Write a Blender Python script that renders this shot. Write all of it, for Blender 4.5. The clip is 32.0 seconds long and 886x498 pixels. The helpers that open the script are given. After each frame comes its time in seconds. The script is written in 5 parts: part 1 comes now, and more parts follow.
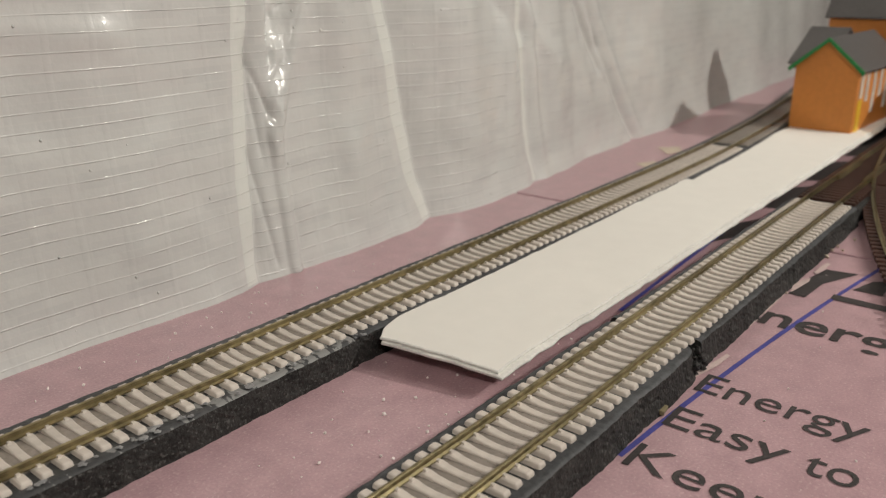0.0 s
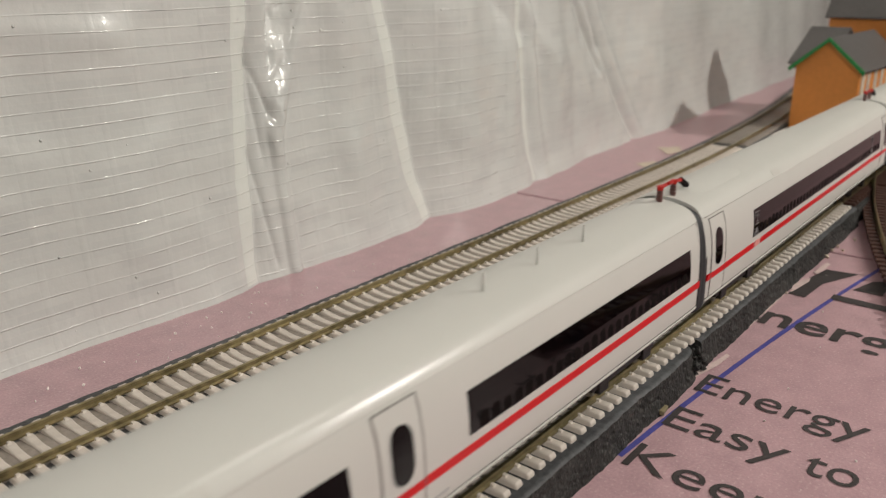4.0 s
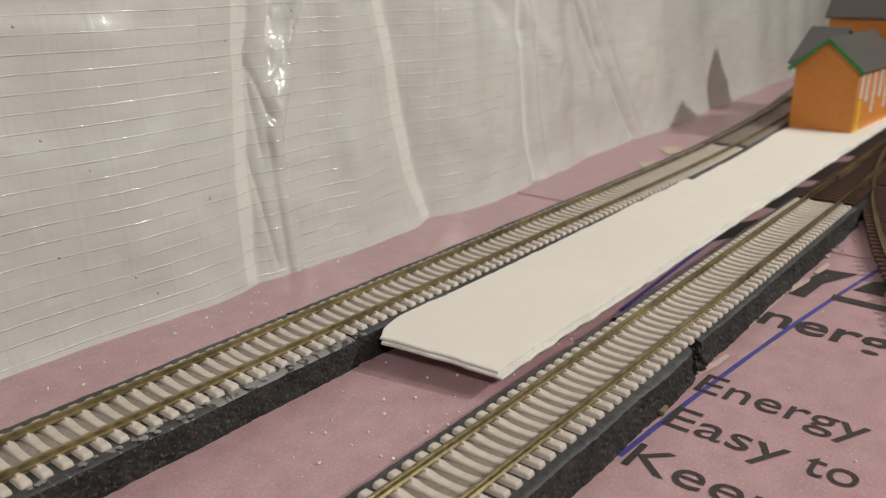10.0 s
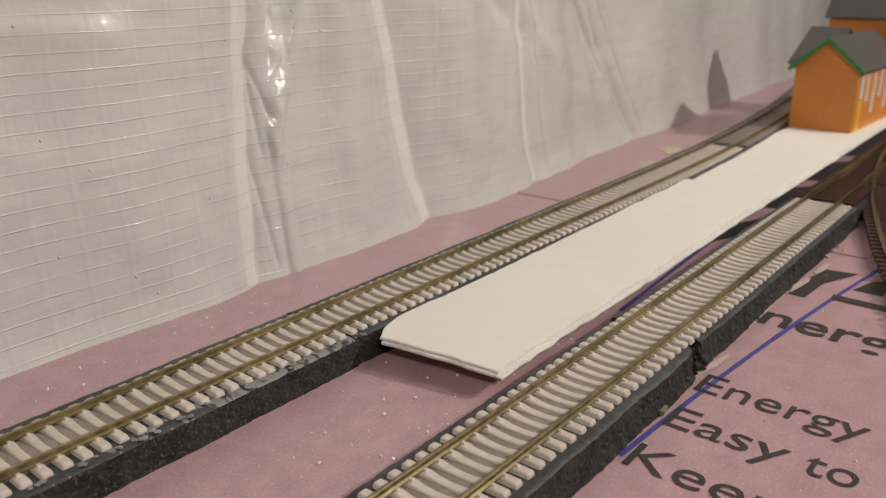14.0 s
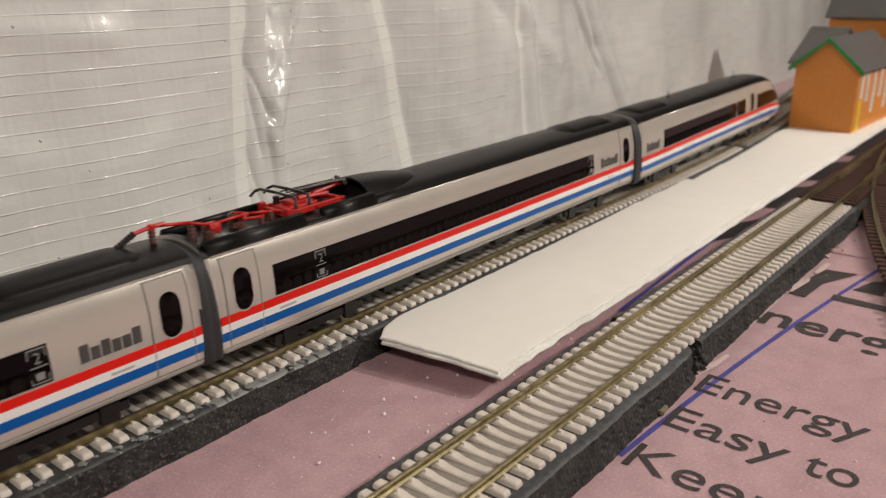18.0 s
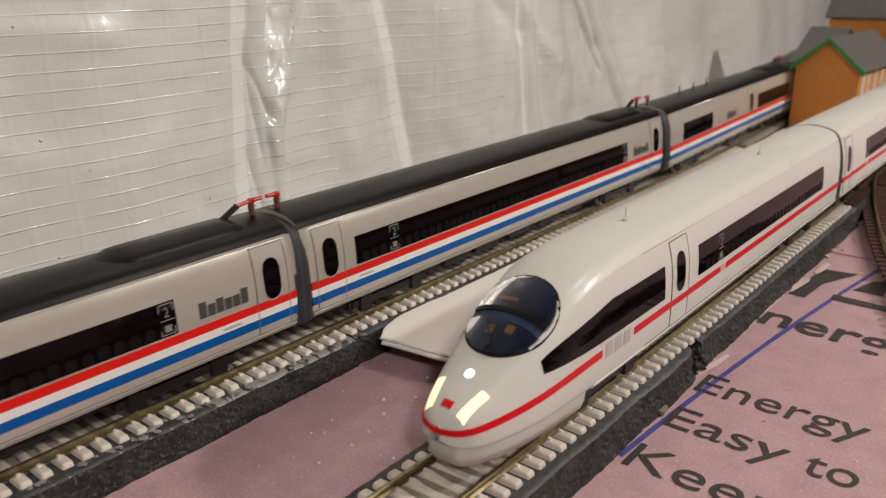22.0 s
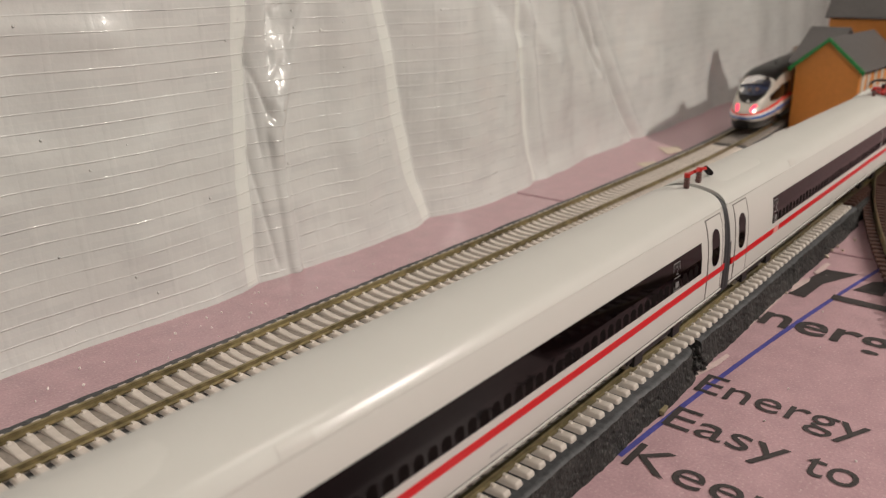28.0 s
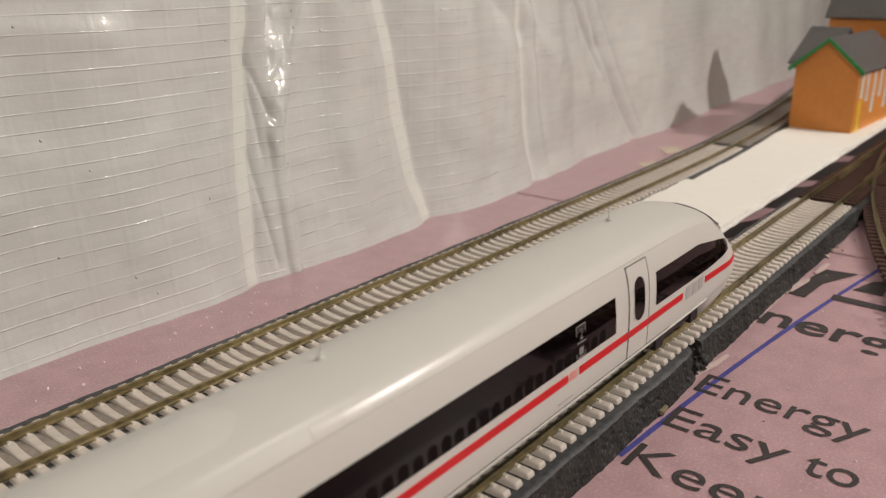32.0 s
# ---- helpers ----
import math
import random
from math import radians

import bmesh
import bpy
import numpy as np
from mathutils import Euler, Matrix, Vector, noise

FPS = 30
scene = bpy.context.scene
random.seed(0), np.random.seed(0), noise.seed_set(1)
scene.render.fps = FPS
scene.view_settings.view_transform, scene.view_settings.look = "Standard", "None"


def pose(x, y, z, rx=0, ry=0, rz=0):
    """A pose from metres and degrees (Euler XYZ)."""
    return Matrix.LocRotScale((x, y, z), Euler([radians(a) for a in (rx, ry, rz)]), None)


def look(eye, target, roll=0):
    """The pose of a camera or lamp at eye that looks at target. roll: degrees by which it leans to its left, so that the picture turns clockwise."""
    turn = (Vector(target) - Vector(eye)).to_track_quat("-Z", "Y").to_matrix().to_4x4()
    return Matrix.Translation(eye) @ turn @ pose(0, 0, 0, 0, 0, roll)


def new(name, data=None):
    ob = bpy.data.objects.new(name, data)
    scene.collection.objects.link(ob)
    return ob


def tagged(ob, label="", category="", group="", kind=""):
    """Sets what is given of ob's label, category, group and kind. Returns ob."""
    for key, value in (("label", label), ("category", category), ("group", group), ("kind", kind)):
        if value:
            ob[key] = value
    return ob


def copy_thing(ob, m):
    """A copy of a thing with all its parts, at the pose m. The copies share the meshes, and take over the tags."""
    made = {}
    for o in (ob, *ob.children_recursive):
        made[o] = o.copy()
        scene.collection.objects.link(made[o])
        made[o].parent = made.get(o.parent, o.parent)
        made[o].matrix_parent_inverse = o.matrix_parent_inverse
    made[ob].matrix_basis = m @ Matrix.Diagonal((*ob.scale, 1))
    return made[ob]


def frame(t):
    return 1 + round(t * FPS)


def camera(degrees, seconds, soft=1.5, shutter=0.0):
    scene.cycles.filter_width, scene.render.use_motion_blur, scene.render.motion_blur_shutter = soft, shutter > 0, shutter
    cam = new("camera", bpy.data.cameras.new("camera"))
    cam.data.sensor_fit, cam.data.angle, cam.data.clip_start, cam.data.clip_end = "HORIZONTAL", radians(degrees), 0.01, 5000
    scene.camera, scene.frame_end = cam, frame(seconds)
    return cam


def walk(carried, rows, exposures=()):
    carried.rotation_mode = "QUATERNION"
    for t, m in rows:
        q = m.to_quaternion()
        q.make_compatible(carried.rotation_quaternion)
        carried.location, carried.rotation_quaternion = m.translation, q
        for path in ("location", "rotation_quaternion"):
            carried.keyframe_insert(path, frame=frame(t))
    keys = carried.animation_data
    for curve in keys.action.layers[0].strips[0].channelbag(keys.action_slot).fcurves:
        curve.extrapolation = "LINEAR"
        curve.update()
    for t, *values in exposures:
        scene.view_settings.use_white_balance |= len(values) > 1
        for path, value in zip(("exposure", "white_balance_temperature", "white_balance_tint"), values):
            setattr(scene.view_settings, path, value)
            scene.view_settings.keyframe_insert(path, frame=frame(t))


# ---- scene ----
# camera: stands still on the layout, inside the ovals
cam = camera(57.21, 32.0, 1.2, 0.11)
cam.data.dof.use_dof, cam.data.dof.focus_distance, cam.data.dof.aperture_fstop = True, 0.275, 18.0
EYE = Vector((0.0, 0.0, 0.13876))
STILL = look(EYE, EYE + Vector((0.73325373, 0.59775972, -0.32407141)), -0.457)
walk(cam, [(0, STILL), (32, STILL)], [(0, 0.02, 6330, 7.5), (2, 0.11, 6330, 7.5), (3, 0.11, 6300, 7.5), (6, 0.14, 6330, 7.5), (8, 0.05, 6330, 7.5), (12, 0.05, 6340, 8), (13, 0.03, 6560, 10.5), (14, 0.01, 6580, 11), (17, 0.21, 6530, 11), (20, 0.19, 6530, 11), (22, 0.24, 6510, 11), (25.5, 0.26, 6460, 11), (28, 0.14, 6500, 11.5), (32, 0.11, 6520, 11)])

# ---- light ----
world = bpy.data.worlds.new("world")
scene.world = world
world.use_nodes = True
world.node_tree.nodes["Background"].inputs[0].default_value = (1.0, 0.95, 0.88, 1)
world.node_tree.nodes["Background"].inputs[1].default_value = 0.18


def area_lamp(name, eye, target, sx, sy, watts, colour):
    d = bpy.data.lights.new(name, "AREA")
    d.shape, d.size, d.size_y, d.energy, d.color = "RECTANGLE", sx, sy, watts, colour
    ob = new(name, d)
    ob.matrix_world = look(eye, target)
    return tagged(ob, kind="structure")


WARM = (1.0, 0.925, 0.82)
area_lamp("desk_lamp_light", (0.90, -0.64, 0.68), (0.45, 0.15, 0), 0.05, 0.05, 7.4, WARM)
area_lamp("second_lamp_light", (-0.40, -0.52, 0.64), (0.22, 0.17, 0), 0.06, 0.06, 3.4, WARM)
# unseen overhead fill, added to brighten the sheet's right side and flat surfaces
area_lamp("overhead_fill_light", (1.05, -0.45, 1.62), (0.6, 0.2, 0), 0.35, 0.35, 6.0, WARM)
# ---- materials ----
def material(name, colour, rough=0.5, metal=0.0, spread=0.15, grain=200.0, bump=0.1, bump_scale=None, coat=0.0, second=None, spec=0.5, by_object=0.0, rough_spread=0.1):
    """Principled surface whose colour varies at two scales, with a fine relief."""
    m = bpy.data.materials.new(name)
    m.use_nodes = True
    nt = m.node_tree
    b = nt.nodes["Principled BSDF"]
    co = nt.nodes.new("ShaderNodeTexCoord")
    fine, wide = nt.nodes.new("ShaderNodeTexNoise"), nt.nodes.new("ShaderNodeTexNoise")
    fine.inputs["Scale"].default_value, wide.inputs["Scale"].default_value = grain, grain * 0.09
    fine.inputs["Detail"].default_value, wide.inputs["Detail"].default_value = 4, 3
    for n in (fine, wide):
        nt.links.new(co.outputs["Object"], n.inputs["Vector"])
    add = nt.nodes.new("ShaderNodeMath")
    nt.links.new(fine.outputs[0], add.inputs[0])
    nt.links.new(wide.outputs[0], add.inputs[1])
    last = add
    if by_object:
        info, mul, plus = nt.nodes.new("ShaderNodeObjectInfo"), nt.nodes.new("ShaderNodeMath"), nt.nodes.new("ShaderNodeMath")
        mul.operation = "MULTIPLY_ADD"
        mul.inputs[1].default_value, mul.inputs[2].default_value = by_object, -by_object / 2
        nt.links.new(info.outputs["Random"], mul.inputs[0])
        nt.links.new(add.outputs[0], plus.inputs[0])
        nt.links.new(mul.outputs[0], plus.inputs[1])
        last = plus
    ramp = nt.nodes.new("ShaderNodeValToRGB")
    half = nt.nodes.new("ShaderNodeMath")
    half.operation, half.inputs[1].default_value = "MULTIPLY", 0.5
    nt.links.new(last.outputs[0], half.inputs[0])
    nt.links.new(half.outputs[0], ramp.inputs[0])
    lo = second or tuple(c * (1 - spread) for c in colour)
    hi = colour if second else tuple(min(1, c * (1 + spread)) for c in colour)
    ramp.color_ramp.elements[0].position, ramp.color_ramp.elements[1].position = 0.36, 0.64
    ramp.color_ramp.elements[0].color, ramp.color_ramp.elements[1].color = (*lo, 1), (*hi, 1)
    nt.links.new(ramp.outputs[0], b.inputs["Base Color"])
    rr = nt.nodes.new("ShaderNodeMapRange")
    rr.inputs[3].default_value, rr.inputs[4].default_value = max(0.02, rough - rough_spread), min(1, rough + rough_spread)
    nt.links.new(wide.outputs[0], rr.inputs[0])
    nt.links.new(rr.outputs[0], b.inputs["Roughness"])
    b.inputs["Metallic"].default_value = metal
    b.inputs["Specular IOR Level"].default_value = spec
    b.inputs["Coat Weight"].default_value = coat
    b.inputs["Coat Roughness"].default_value = 0.12
    if bump:
        bp, bt = nt.nodes.new("ShaderNodeBump"), nt.nodes.new("ShaderNodeTexNoise")
        bt.inputs["Scale"].default_value, bt.inputs["Detail"].default_value = bump_scale or grain * 2, 3
        nt.links.new(co.outputs["Object"], bt.inputs["Vector"])
        bp.inputs["Strength"].default_value, bp.inputs["Distance"].default_value = bump, 0.0006
        nt.links.new(bt.outputs[0], bp.inputs["Height"])
        nt.links.new(bp.outputs[0], b.inputs["Normal"])
    return m


def glowing(name, colour, strength):
    m = material(name, colour, 0.3, spread=0.05)
    b = m.node_tree.nodes["Principled BSDF"]
    b.inputs["Emission Color"].default_value = (*colour, 1)
    b.inputs["Emission Strength"].default_value = strength
    return m


def clear_glass(name, tint, rough=0.03):
    m = bpy.data.materials.new(name)
    m.use_nodes = True
    b = m.node_tree.nodes["Principled BSDF"]
    b.inputs["Base Color"].default_value = (*tint, 1)
    b.inputs["Roughness"].default_value = rough
    b.inputs["Transmission Weight"].default_value = 1.0
    b.inputs["IOR"].default_value = 1.2
    return m


def tarp_material():
    """White woven plastic sheet: reinforcing yarns every 7 mm, small bubbles, soft crinkles."""
    m = material("woven_plastic_sheet", (0.635, 0.64, 0.62), 0.38, spread=0.05, grain=60, bump=0, coat=0.8, spec=0.5, rough_spread=0.12)
    nt = m.node_tree
    b = nt.nodes["Principled BSDF"]
    b.inputs["Coat Roughness"].default_value = 0.13
    co = nt.nodes.new("ShaderNodeTexCoord")
    warp = nt.nodes.new("ShaderNodeTexNoise")
    warp.inputs["Scale"].default_value, warp.inputs["Detail"].default_value = 14, 2
    nt.links.new(co.outputs["Object"], warp.inputs["Vector"])
    mix = nt.nodes.new("ShaderNodeVectorMath")
    mix.operation = "MULTIPLY_ADD"
    mix.inputs[1].default_value = (0.003, 0.0, 0.0016)
    nt.links.new(warp.outputs["Color"], mix.inputs[0])
    nt.links.new(co.outputs["Object"], mix.inputs[2])
    rows = nt.nodes.new("ShaderNodeTexWave")
    rows.wave_type, rows.bands_direction, rows.wave_profile = "BANDS", "Z", "SIN"
    rows.inputs["Scale"].default_value = 0.3142 / 0.0068
    cols = nt.nodes.new("ShaderNodeTexWave")
    cols.wave_type, cols.bands_direction, cols.wave_profile = "BANDS", "X", "SIN"
    cols.inputs["Scale"].default_value = 0.3142 / 0.017
    for w in (rows, cols):
        nt.links.new(mix.outputs[0], w.inputs["Vector"])
    thin = nt.nodes.new("ShaderNodeMapRange")
    thin.inputs[1].default_value, thin.inputs[2].default_value, thin.inputs[4].default_value = 0.970, 1.0, 0.75
    nt.links.new(rows.outputs["Fac"], thin.inputs[0])
    thin2 = nt.nodes.new("ShaderNodeMapRange")
    thin2.inputs[1].default_value, thin2.inputs[2].default_value = 0.93, 1.0
    nt.links.new(cols.outputs["Fac"], thin2.inputs[0])
    # yarns fade in and out along the sheet
    fade = nt.nodes.new("ShaderNodeTexNoise")
    fade.inputs["Scale"].default_value, fade.inputs["Detail"].default_value = 90, 4
    nt.links.new(co.outputs["Object"], fade.inputs["Vector"])
    amt = nt.nodes.new("ShaderNodeMath")
    amt.operation = "MULTIPLY"
    nt.links.new(thin.outputs[0], amt.inputs[0])
    sharp = nt.nodes.new("ShaderNodeMapRange")
    sharp.inputs[1].default_value, sharp.inputs[2].default_value, sharp.inputs[3].default_value, sharp.inputs[4].default_value = 0.38, 0.66, 0.18, 1.1
    nt.links.new(fade.outputs[0], sharp.inputs[0])
    nt.links.new(sharp.outputs[0], amt.inputs[1])
    amt2 = nt.nodes.new("ShaderNodeMath")
    amt2.operation = "MULTIPLY_ADD"
    amt2.inputs[1].default_value = 0.12
    nt.links.new(thin2.outputs[0], amt2.inputs[0])
    nt.links.new(amt.outputs[0], amt2.inputs[2])
    dots = nt.nodes.new("ShaderNodeTexVoronoi")
    dots.inputs["Scale"].default_value = 95
    nt.links.new(co.outputs["Object"], dots.inputs["Vector"])
    dot = nt.nodes.new("ShaderNodeMapRange")
    dot.inputs[1].default_value, dot.inputs[2].default_value, dot.inputs[3].default_value, dot.inputs[4].default_value = 0.0, 0.060, 2.6, 0.0
    nt.links.new(dots.outputs["Distance"], dot.inputs[0])
    amt3 = nt.nodes.new("ShaderNodeMath")
    nt.links.new(amt2.outputs[0], amt3.inputs[0])
    nt.links.new(dot.outputs[0], amt3.inputs[1])
    crink = nt.nodes.new("ShaderNodeTexNoise")
    crink.inputs["Scale"].default_value, crink.inputs["Detail"].default_value = 38, 5
    crink.inputs["Roughness"].default_value = 0.55
    nt.links.new(co.outputs["Object"], crink.inputs["Vector"])
    amt4 = nt.nodes.new("ShaderNodeMath")
    amt4.operation = "MULTIPLY_ADD"
    amt4.inputs[1].default_value = 2.0
    nt.links.new(crink.outputs[0], amt4.inputs[0])
    nt.links.new(amt3.outputs[0], amt4.inputs[2])
    # cells between the yarns differ a little in tone: blotchy reflections put into colour
    swap = nt.nodes.new("ShaderNodeSeparateXYZ")
    nt.links.new(mix.outputs[0], swap.inputs[0])
    flat = nt.nodes.new("ShaderNodeCombineXYZ")
    nt.links.new(swap.outputs[0], flat.inputs[0])
    nt.links.new(swap.outputs[2], flat.inputs[1])
    cells = nt.nodes.new("ShaderNodeTexBrick")
    cells.inputs["Scale"].default_value = 1.0
    cells.inputs["Brick Width"].default_value, cells.inputs["Row Height"].default_value = 0.021, 0.0068
    cells.inputs["Mortar Size"].default_value, cells.inputs["Mortar Smooth"].default_value = 0.0004, 0.6
    cells.inputs["Color1"].default_value, cells.inputs["Color2"].default_value = (0.60, 0.605, 0.60, 1), (0.675, 0.68, 0.665, 1)
    cells.inputs["Mortar"].default_value = (0.66, 0.66, 0.645, 1)
    nt.links.new(flat.outputs[0], cells.inputs["Vector"])
    tone = nt.nodes.new("ShaderNodeMix")
    tone.data_type = "RGBA"
    tone.inputs[0].default_value = 0.6
    base = b.inputs["Base Color"].links[0].from_socket
    nt.links.new(base, tone.inputs[6])
    nt.links.new(cells.outputs[0], tone.inputs[7])
    nt.links.new(tone.outputs[2], b.inputs["Base Color"])
    bp = nt.nodes.new("ShaderNodeBump")
    bp.inputs["Strength"].default_value, bp.inputs["Distance"].default_value = 0.8, 0.0005
    nt.links.new(amt4.outputs[0], bp.inputs["Height"])
    nt.links.new(bp.outputs[0], b.inputs["Normal"])
    nt.links.new(bp.outputs[0], b.inputs["Coat Normal"])
    return m


M_FOAM = material("pink_insulation_foam", (0.485, 0.316, 0.345), 0.33, spread=0.13, grain=1100, bump=0.22, bump_scale=900, spec=0.4)
def flecked(m, scale, low, colour, amount):
    """Fine pale flecks over a surface."""
    nt = m.node_tree
    b = nt.nodes["Principled BSDF"]
    co, n, r, mx = nt.nodes.new("ShaderNodeTexCoord"), nt.nodes.new("ShaderNodeTexNoise"), nt.nodes.new("ShaderNodeMapRange"), nt.nodes.new("ShaderNodeMix")
    n.inputs["Scale"].default_value, n.inputs["Detail"].default_value = scale, 2
    nt.links.new(co.outputs["Object"], n.inputs["Vector"])
    r.inputs[1].default_value, r.inputs[2].default_value, r.inputs[4].default_value = low, low + 0.08, amount
    nt.links.new(n.outputs[0], r.inputs[0])
    mx.data_type = "RGBA"
    nt.links.new(r.outputs[0], mx.inputs[0])
    nt.links.new(b.inputs["Base Color"].links[0].from_socket, mx.inputs[6])
    mx.inputs[7].default_value = (*colour, 1)
    nt.links.new(mx.outputs[2], b.inputs["Base Color"])


flecked(M_FOAM, 900, 0.60, (0.76, 0.62, 0.62), 0.32)
M_TARP = tarp_material()
# whiter copy of the sheet: the folds' bright bands are put into its colour
M_PLEAT = M_TARP.copy()
M_PLEAT.name = "doubled_plastic_sheet"
for n in M_PLEAT.node_tree.nodes:
    if n.bl_idname == "ShaderNodeTexBrick":
        n.inputs["Color1"].default_value, n.inputs["Color2"].default_value, n.inputs["Mortar"].default_value = (0.735, 0.755, 0.72, 1), (0.775, 0.79, 0.755, 1), (0.77, 0.78, 0.75, 1)
    elif n.bl_idname == "ShaderNodeValToRGB":
        for e in n.color_ramp.elements:
            e.color = (0.76, 0.775, 0.74, 1)


def glued(m):
    """Grey dried glue in torn patches, thinning out below x = 0.12."""
    nt = m.node_tree
    b = nt.nodes["Principled BSDF"]
    co, mp, n, sx = nt.nodes.new("ShaderNodeTexCoord"), nt.nodes.new("ShaderNodeMapping"), nt.nodes.new("ShaderNodeTexNoise"), nt.nodes.new("ShaderNodeSeparateXYZ")
    mp.inputs["Scale"].default_value = (1.0, 0.55, 1.0)
    nt.links.new(co.outputs["Object"], mp.inputs[0])
    nt.links.new(mp.outputs[0], n.inputs["Vector"])
    nt.links.new(co.outputs["Object"], sx.inputs[0])
    n.inputs["Scale"].default_value, n.inputs["Detail"].default_value, n.inputs["Distortion"].default_value = 300, 5, 0.6
    along = nt.nodes.new("ShaderNodeMapRange")
    along.inputs[1].default_value, along.inputs[2].default_value, along.inputs[3].default_value, along.inputs[4].default_value = 0.07, 0.165, -0.12, 0.06
    nt.links.new(sx.outputs[0], along.inputs[0])
    # only on the side towards the platform
    across = nt.nodes.new("ShaderNodeMapRange")
    across.inputs[1].default_value, across.inputs[2].default_value, across.inputs[3].default_value, across.inputs[4].default_value = 0.2040, 0.2100, 0.0, -0.2
    nt.links.new(sx.outputs[1], across.inputs[0])
    both_ways = nt.nodes.new("ShaderNodeMath")
    nt.links.new(along.outputs[0], both_ways.inputs[0])
    nt.links.new(across.outputs[0], both_ways.inputs[1])
    add, r, mx = nt.nodes.new("ShaderNodeMath"), nt.nodes.new("ShaderNodeMapRange"), nt.nodes.new("ShaderNodeMix")
    nt.links.new(n.outputs[0], add.inputs[0])
    nt.links.new(both_ways.outputs[0], add.inputs[1])
    r.inputs[1].default_value, r.inputs[2].default_value, r.inputs[4].default_value = 0.50, 0.54, 0.85
    nt.links.new(add.outputs[0], r.inputs[0])
    mx.data_type = "RGBA"
    nt.links.new(r.outputs[0], mx.inputs[0])
    nt.links.new(b.inputs["Base Color"].links[0].from_socket, mx.inputs[6])
    mx.inputs[7].default_value = (0.27, 0.27, 0.265, 1)
    nt.links.new(mx.outputs[2], b.inputs["Base Color"])
M_BED = material("black_foam_roadbed", (0.040, 0.038, 0.037), 0.7, second=(0.003, 0.003, 0.003), grain=1000, bump=1.0, bump_scale=850, spec=0.35)
# grey specks of the cut grain; their glints are put into the colour
flecked(M_BED, 900, 0.60, (0.14, 0.135, 0.13), 0.45)
M_BEDTOP = material("black_foam_skin", (0.085, 0.088, 0.094), 0.55, second=(0.022, 0.023, 0.026), grain=420, bump=0.25, bump_scale=1200, spec=0.4)
M_GLUED = material("glue_smeared_foam_skin", (0.060, 0.061, 0.064), 0.45, second=(0.020, 0.021, 0.023), grain=420, bump=0.25, bump_scale=1200, spec=0.5)
glued(M_GLUED)
M_GLUE = material("dried_glue", (0.34, 0.34, 0.34), 0.4, second=(0.16, 0.16, 0.17), grain=400, bump=0.3)
M_SLEEPER = material("concrete_coloured_plastic", (0.63, 0.57, 0.515), 0.5, spread=0.10, grain=350, bump=0.08, by_object=0.25)
M_OLDSLEEPER = material("weathered_grey_sleeper", (0.30, 0.265, 0.235), 0.6, spread=0.12, grain=350, bump=0.1, by_object=0.25)
# darker than the sleepers: the shade in the gaps is put into the colour
M_WEB = material("sleeper_strip_web", (0.27, 0.235, 0.205), 0.6, spread=0.2, grain=500, bump=0.2)
M_SCRAP = material("olive_scrap", (0.20, 0.165, 0.09), 0.6, spread=0.2, grain=300)
M_PAPER = material("torn_pink_facing", (0.60, 0.47, 0.45), 0.8, spread=0.12, grain=400, bump=0.2)
M_CREAM = material("cream_foam_scrap", (0.56, 0.47, 0.38), 0.8, spread=0.1, grain=300)
M_RAIL = material("brass_rail", (0.32, 0.272, 0.155), 0.37, metal=1.0, spread=0.36, grain=260, bump=0.05, rough_spread=0.12)
M_WOOD = material("brown_plastic_sleeper", (0.065, 0.030, 0.022), 0.5, spread=0.25, grain=400, bump=0.2, by_object=0.3)
M_CARD = material("white_card", (0.83, 0.805, 0.755), 0.75, spread=0.02, grain=90, bump=0.08, bump_scale=300)
M_CARDEDGE = material("torn_card_edge", (0.76, 0.745, 0.71), 0.85, spread=0.10, grain=700, bump=0.6, bump_scale=500)
M_INK = material("dark_print", (0.045, 0.038, 0.038), 0.55, spread=0.2, grain=900, bump=0.1)
M_BLUEINK = material("blue_marker_line", (0.07, 0.07, 0.30), 0.5, spread=0.2, grain=500, bump=0.05)
M_ORANGE = material("orange_plastic_wall", (0.62, 0.235, 0.045), 0.5, spread=0.07, grain=250, bump=0.1)
M_SLATE = material("dark_grey_plastic_roof", (0.085, 0.08, 0.078), 0.55, spread=0.12, grain=300, bump=0.2)
M_GREEN = material("green_painted_board", (0.02, 0.22, 0.05), 0.5, spread=0.1, grain=300, bump=0.05)
M_WHITE = material("white_plastic_frame", (0.78, 0.77, 0.74), 0.45, spread=0.03, grain=200, bump=0.03)
M_YELLOW = material("yellow_plastic_door", (0.70, 0.45, 0.03), 0.45, spread=0.08, grain=200, bump=0.03)
M_ROOM = material("painted_room_wall", (0.55, 0.50, 0.44), 0.8, spread=0.04, grain=20, bump=0.1)
M_FLOOR = material("plain_room_floor", (0.22, 0.19, 0.16), 0.7, spread=0.15, grain=20, bump=0.1)
M_BEAD = material("foam_crumb", (0.88, 0.80, 0.78), 0.7, spread=0.1, grain=400, bump=0.2)
# trains
M_BWHITE = material("gloss_white_plastic", (0.590, 0.588, 0.556), 0.5, spread=0.015, grain=60, bump=0.02, spec=0.3, coat=0.25, rough_spread=0.05)
M_BWHITE.node_tree.nodes["Principled BSDF"].inputs["Coat Roughness"].default_value = 0.2
M_SILVER = material("silver_grey_paint", (0.53, 0.49, 0.445), 0.25, metal=0.35, spread=0.02, grain=800, bump=0.02, coat=0.2, rough_spread=0.05)
M_BLACK = material("satin_black_paint", (0.006, 0.005, 0.005), 0.34, spread=0.1, grain=200, bump=0.03, spec=0.16)
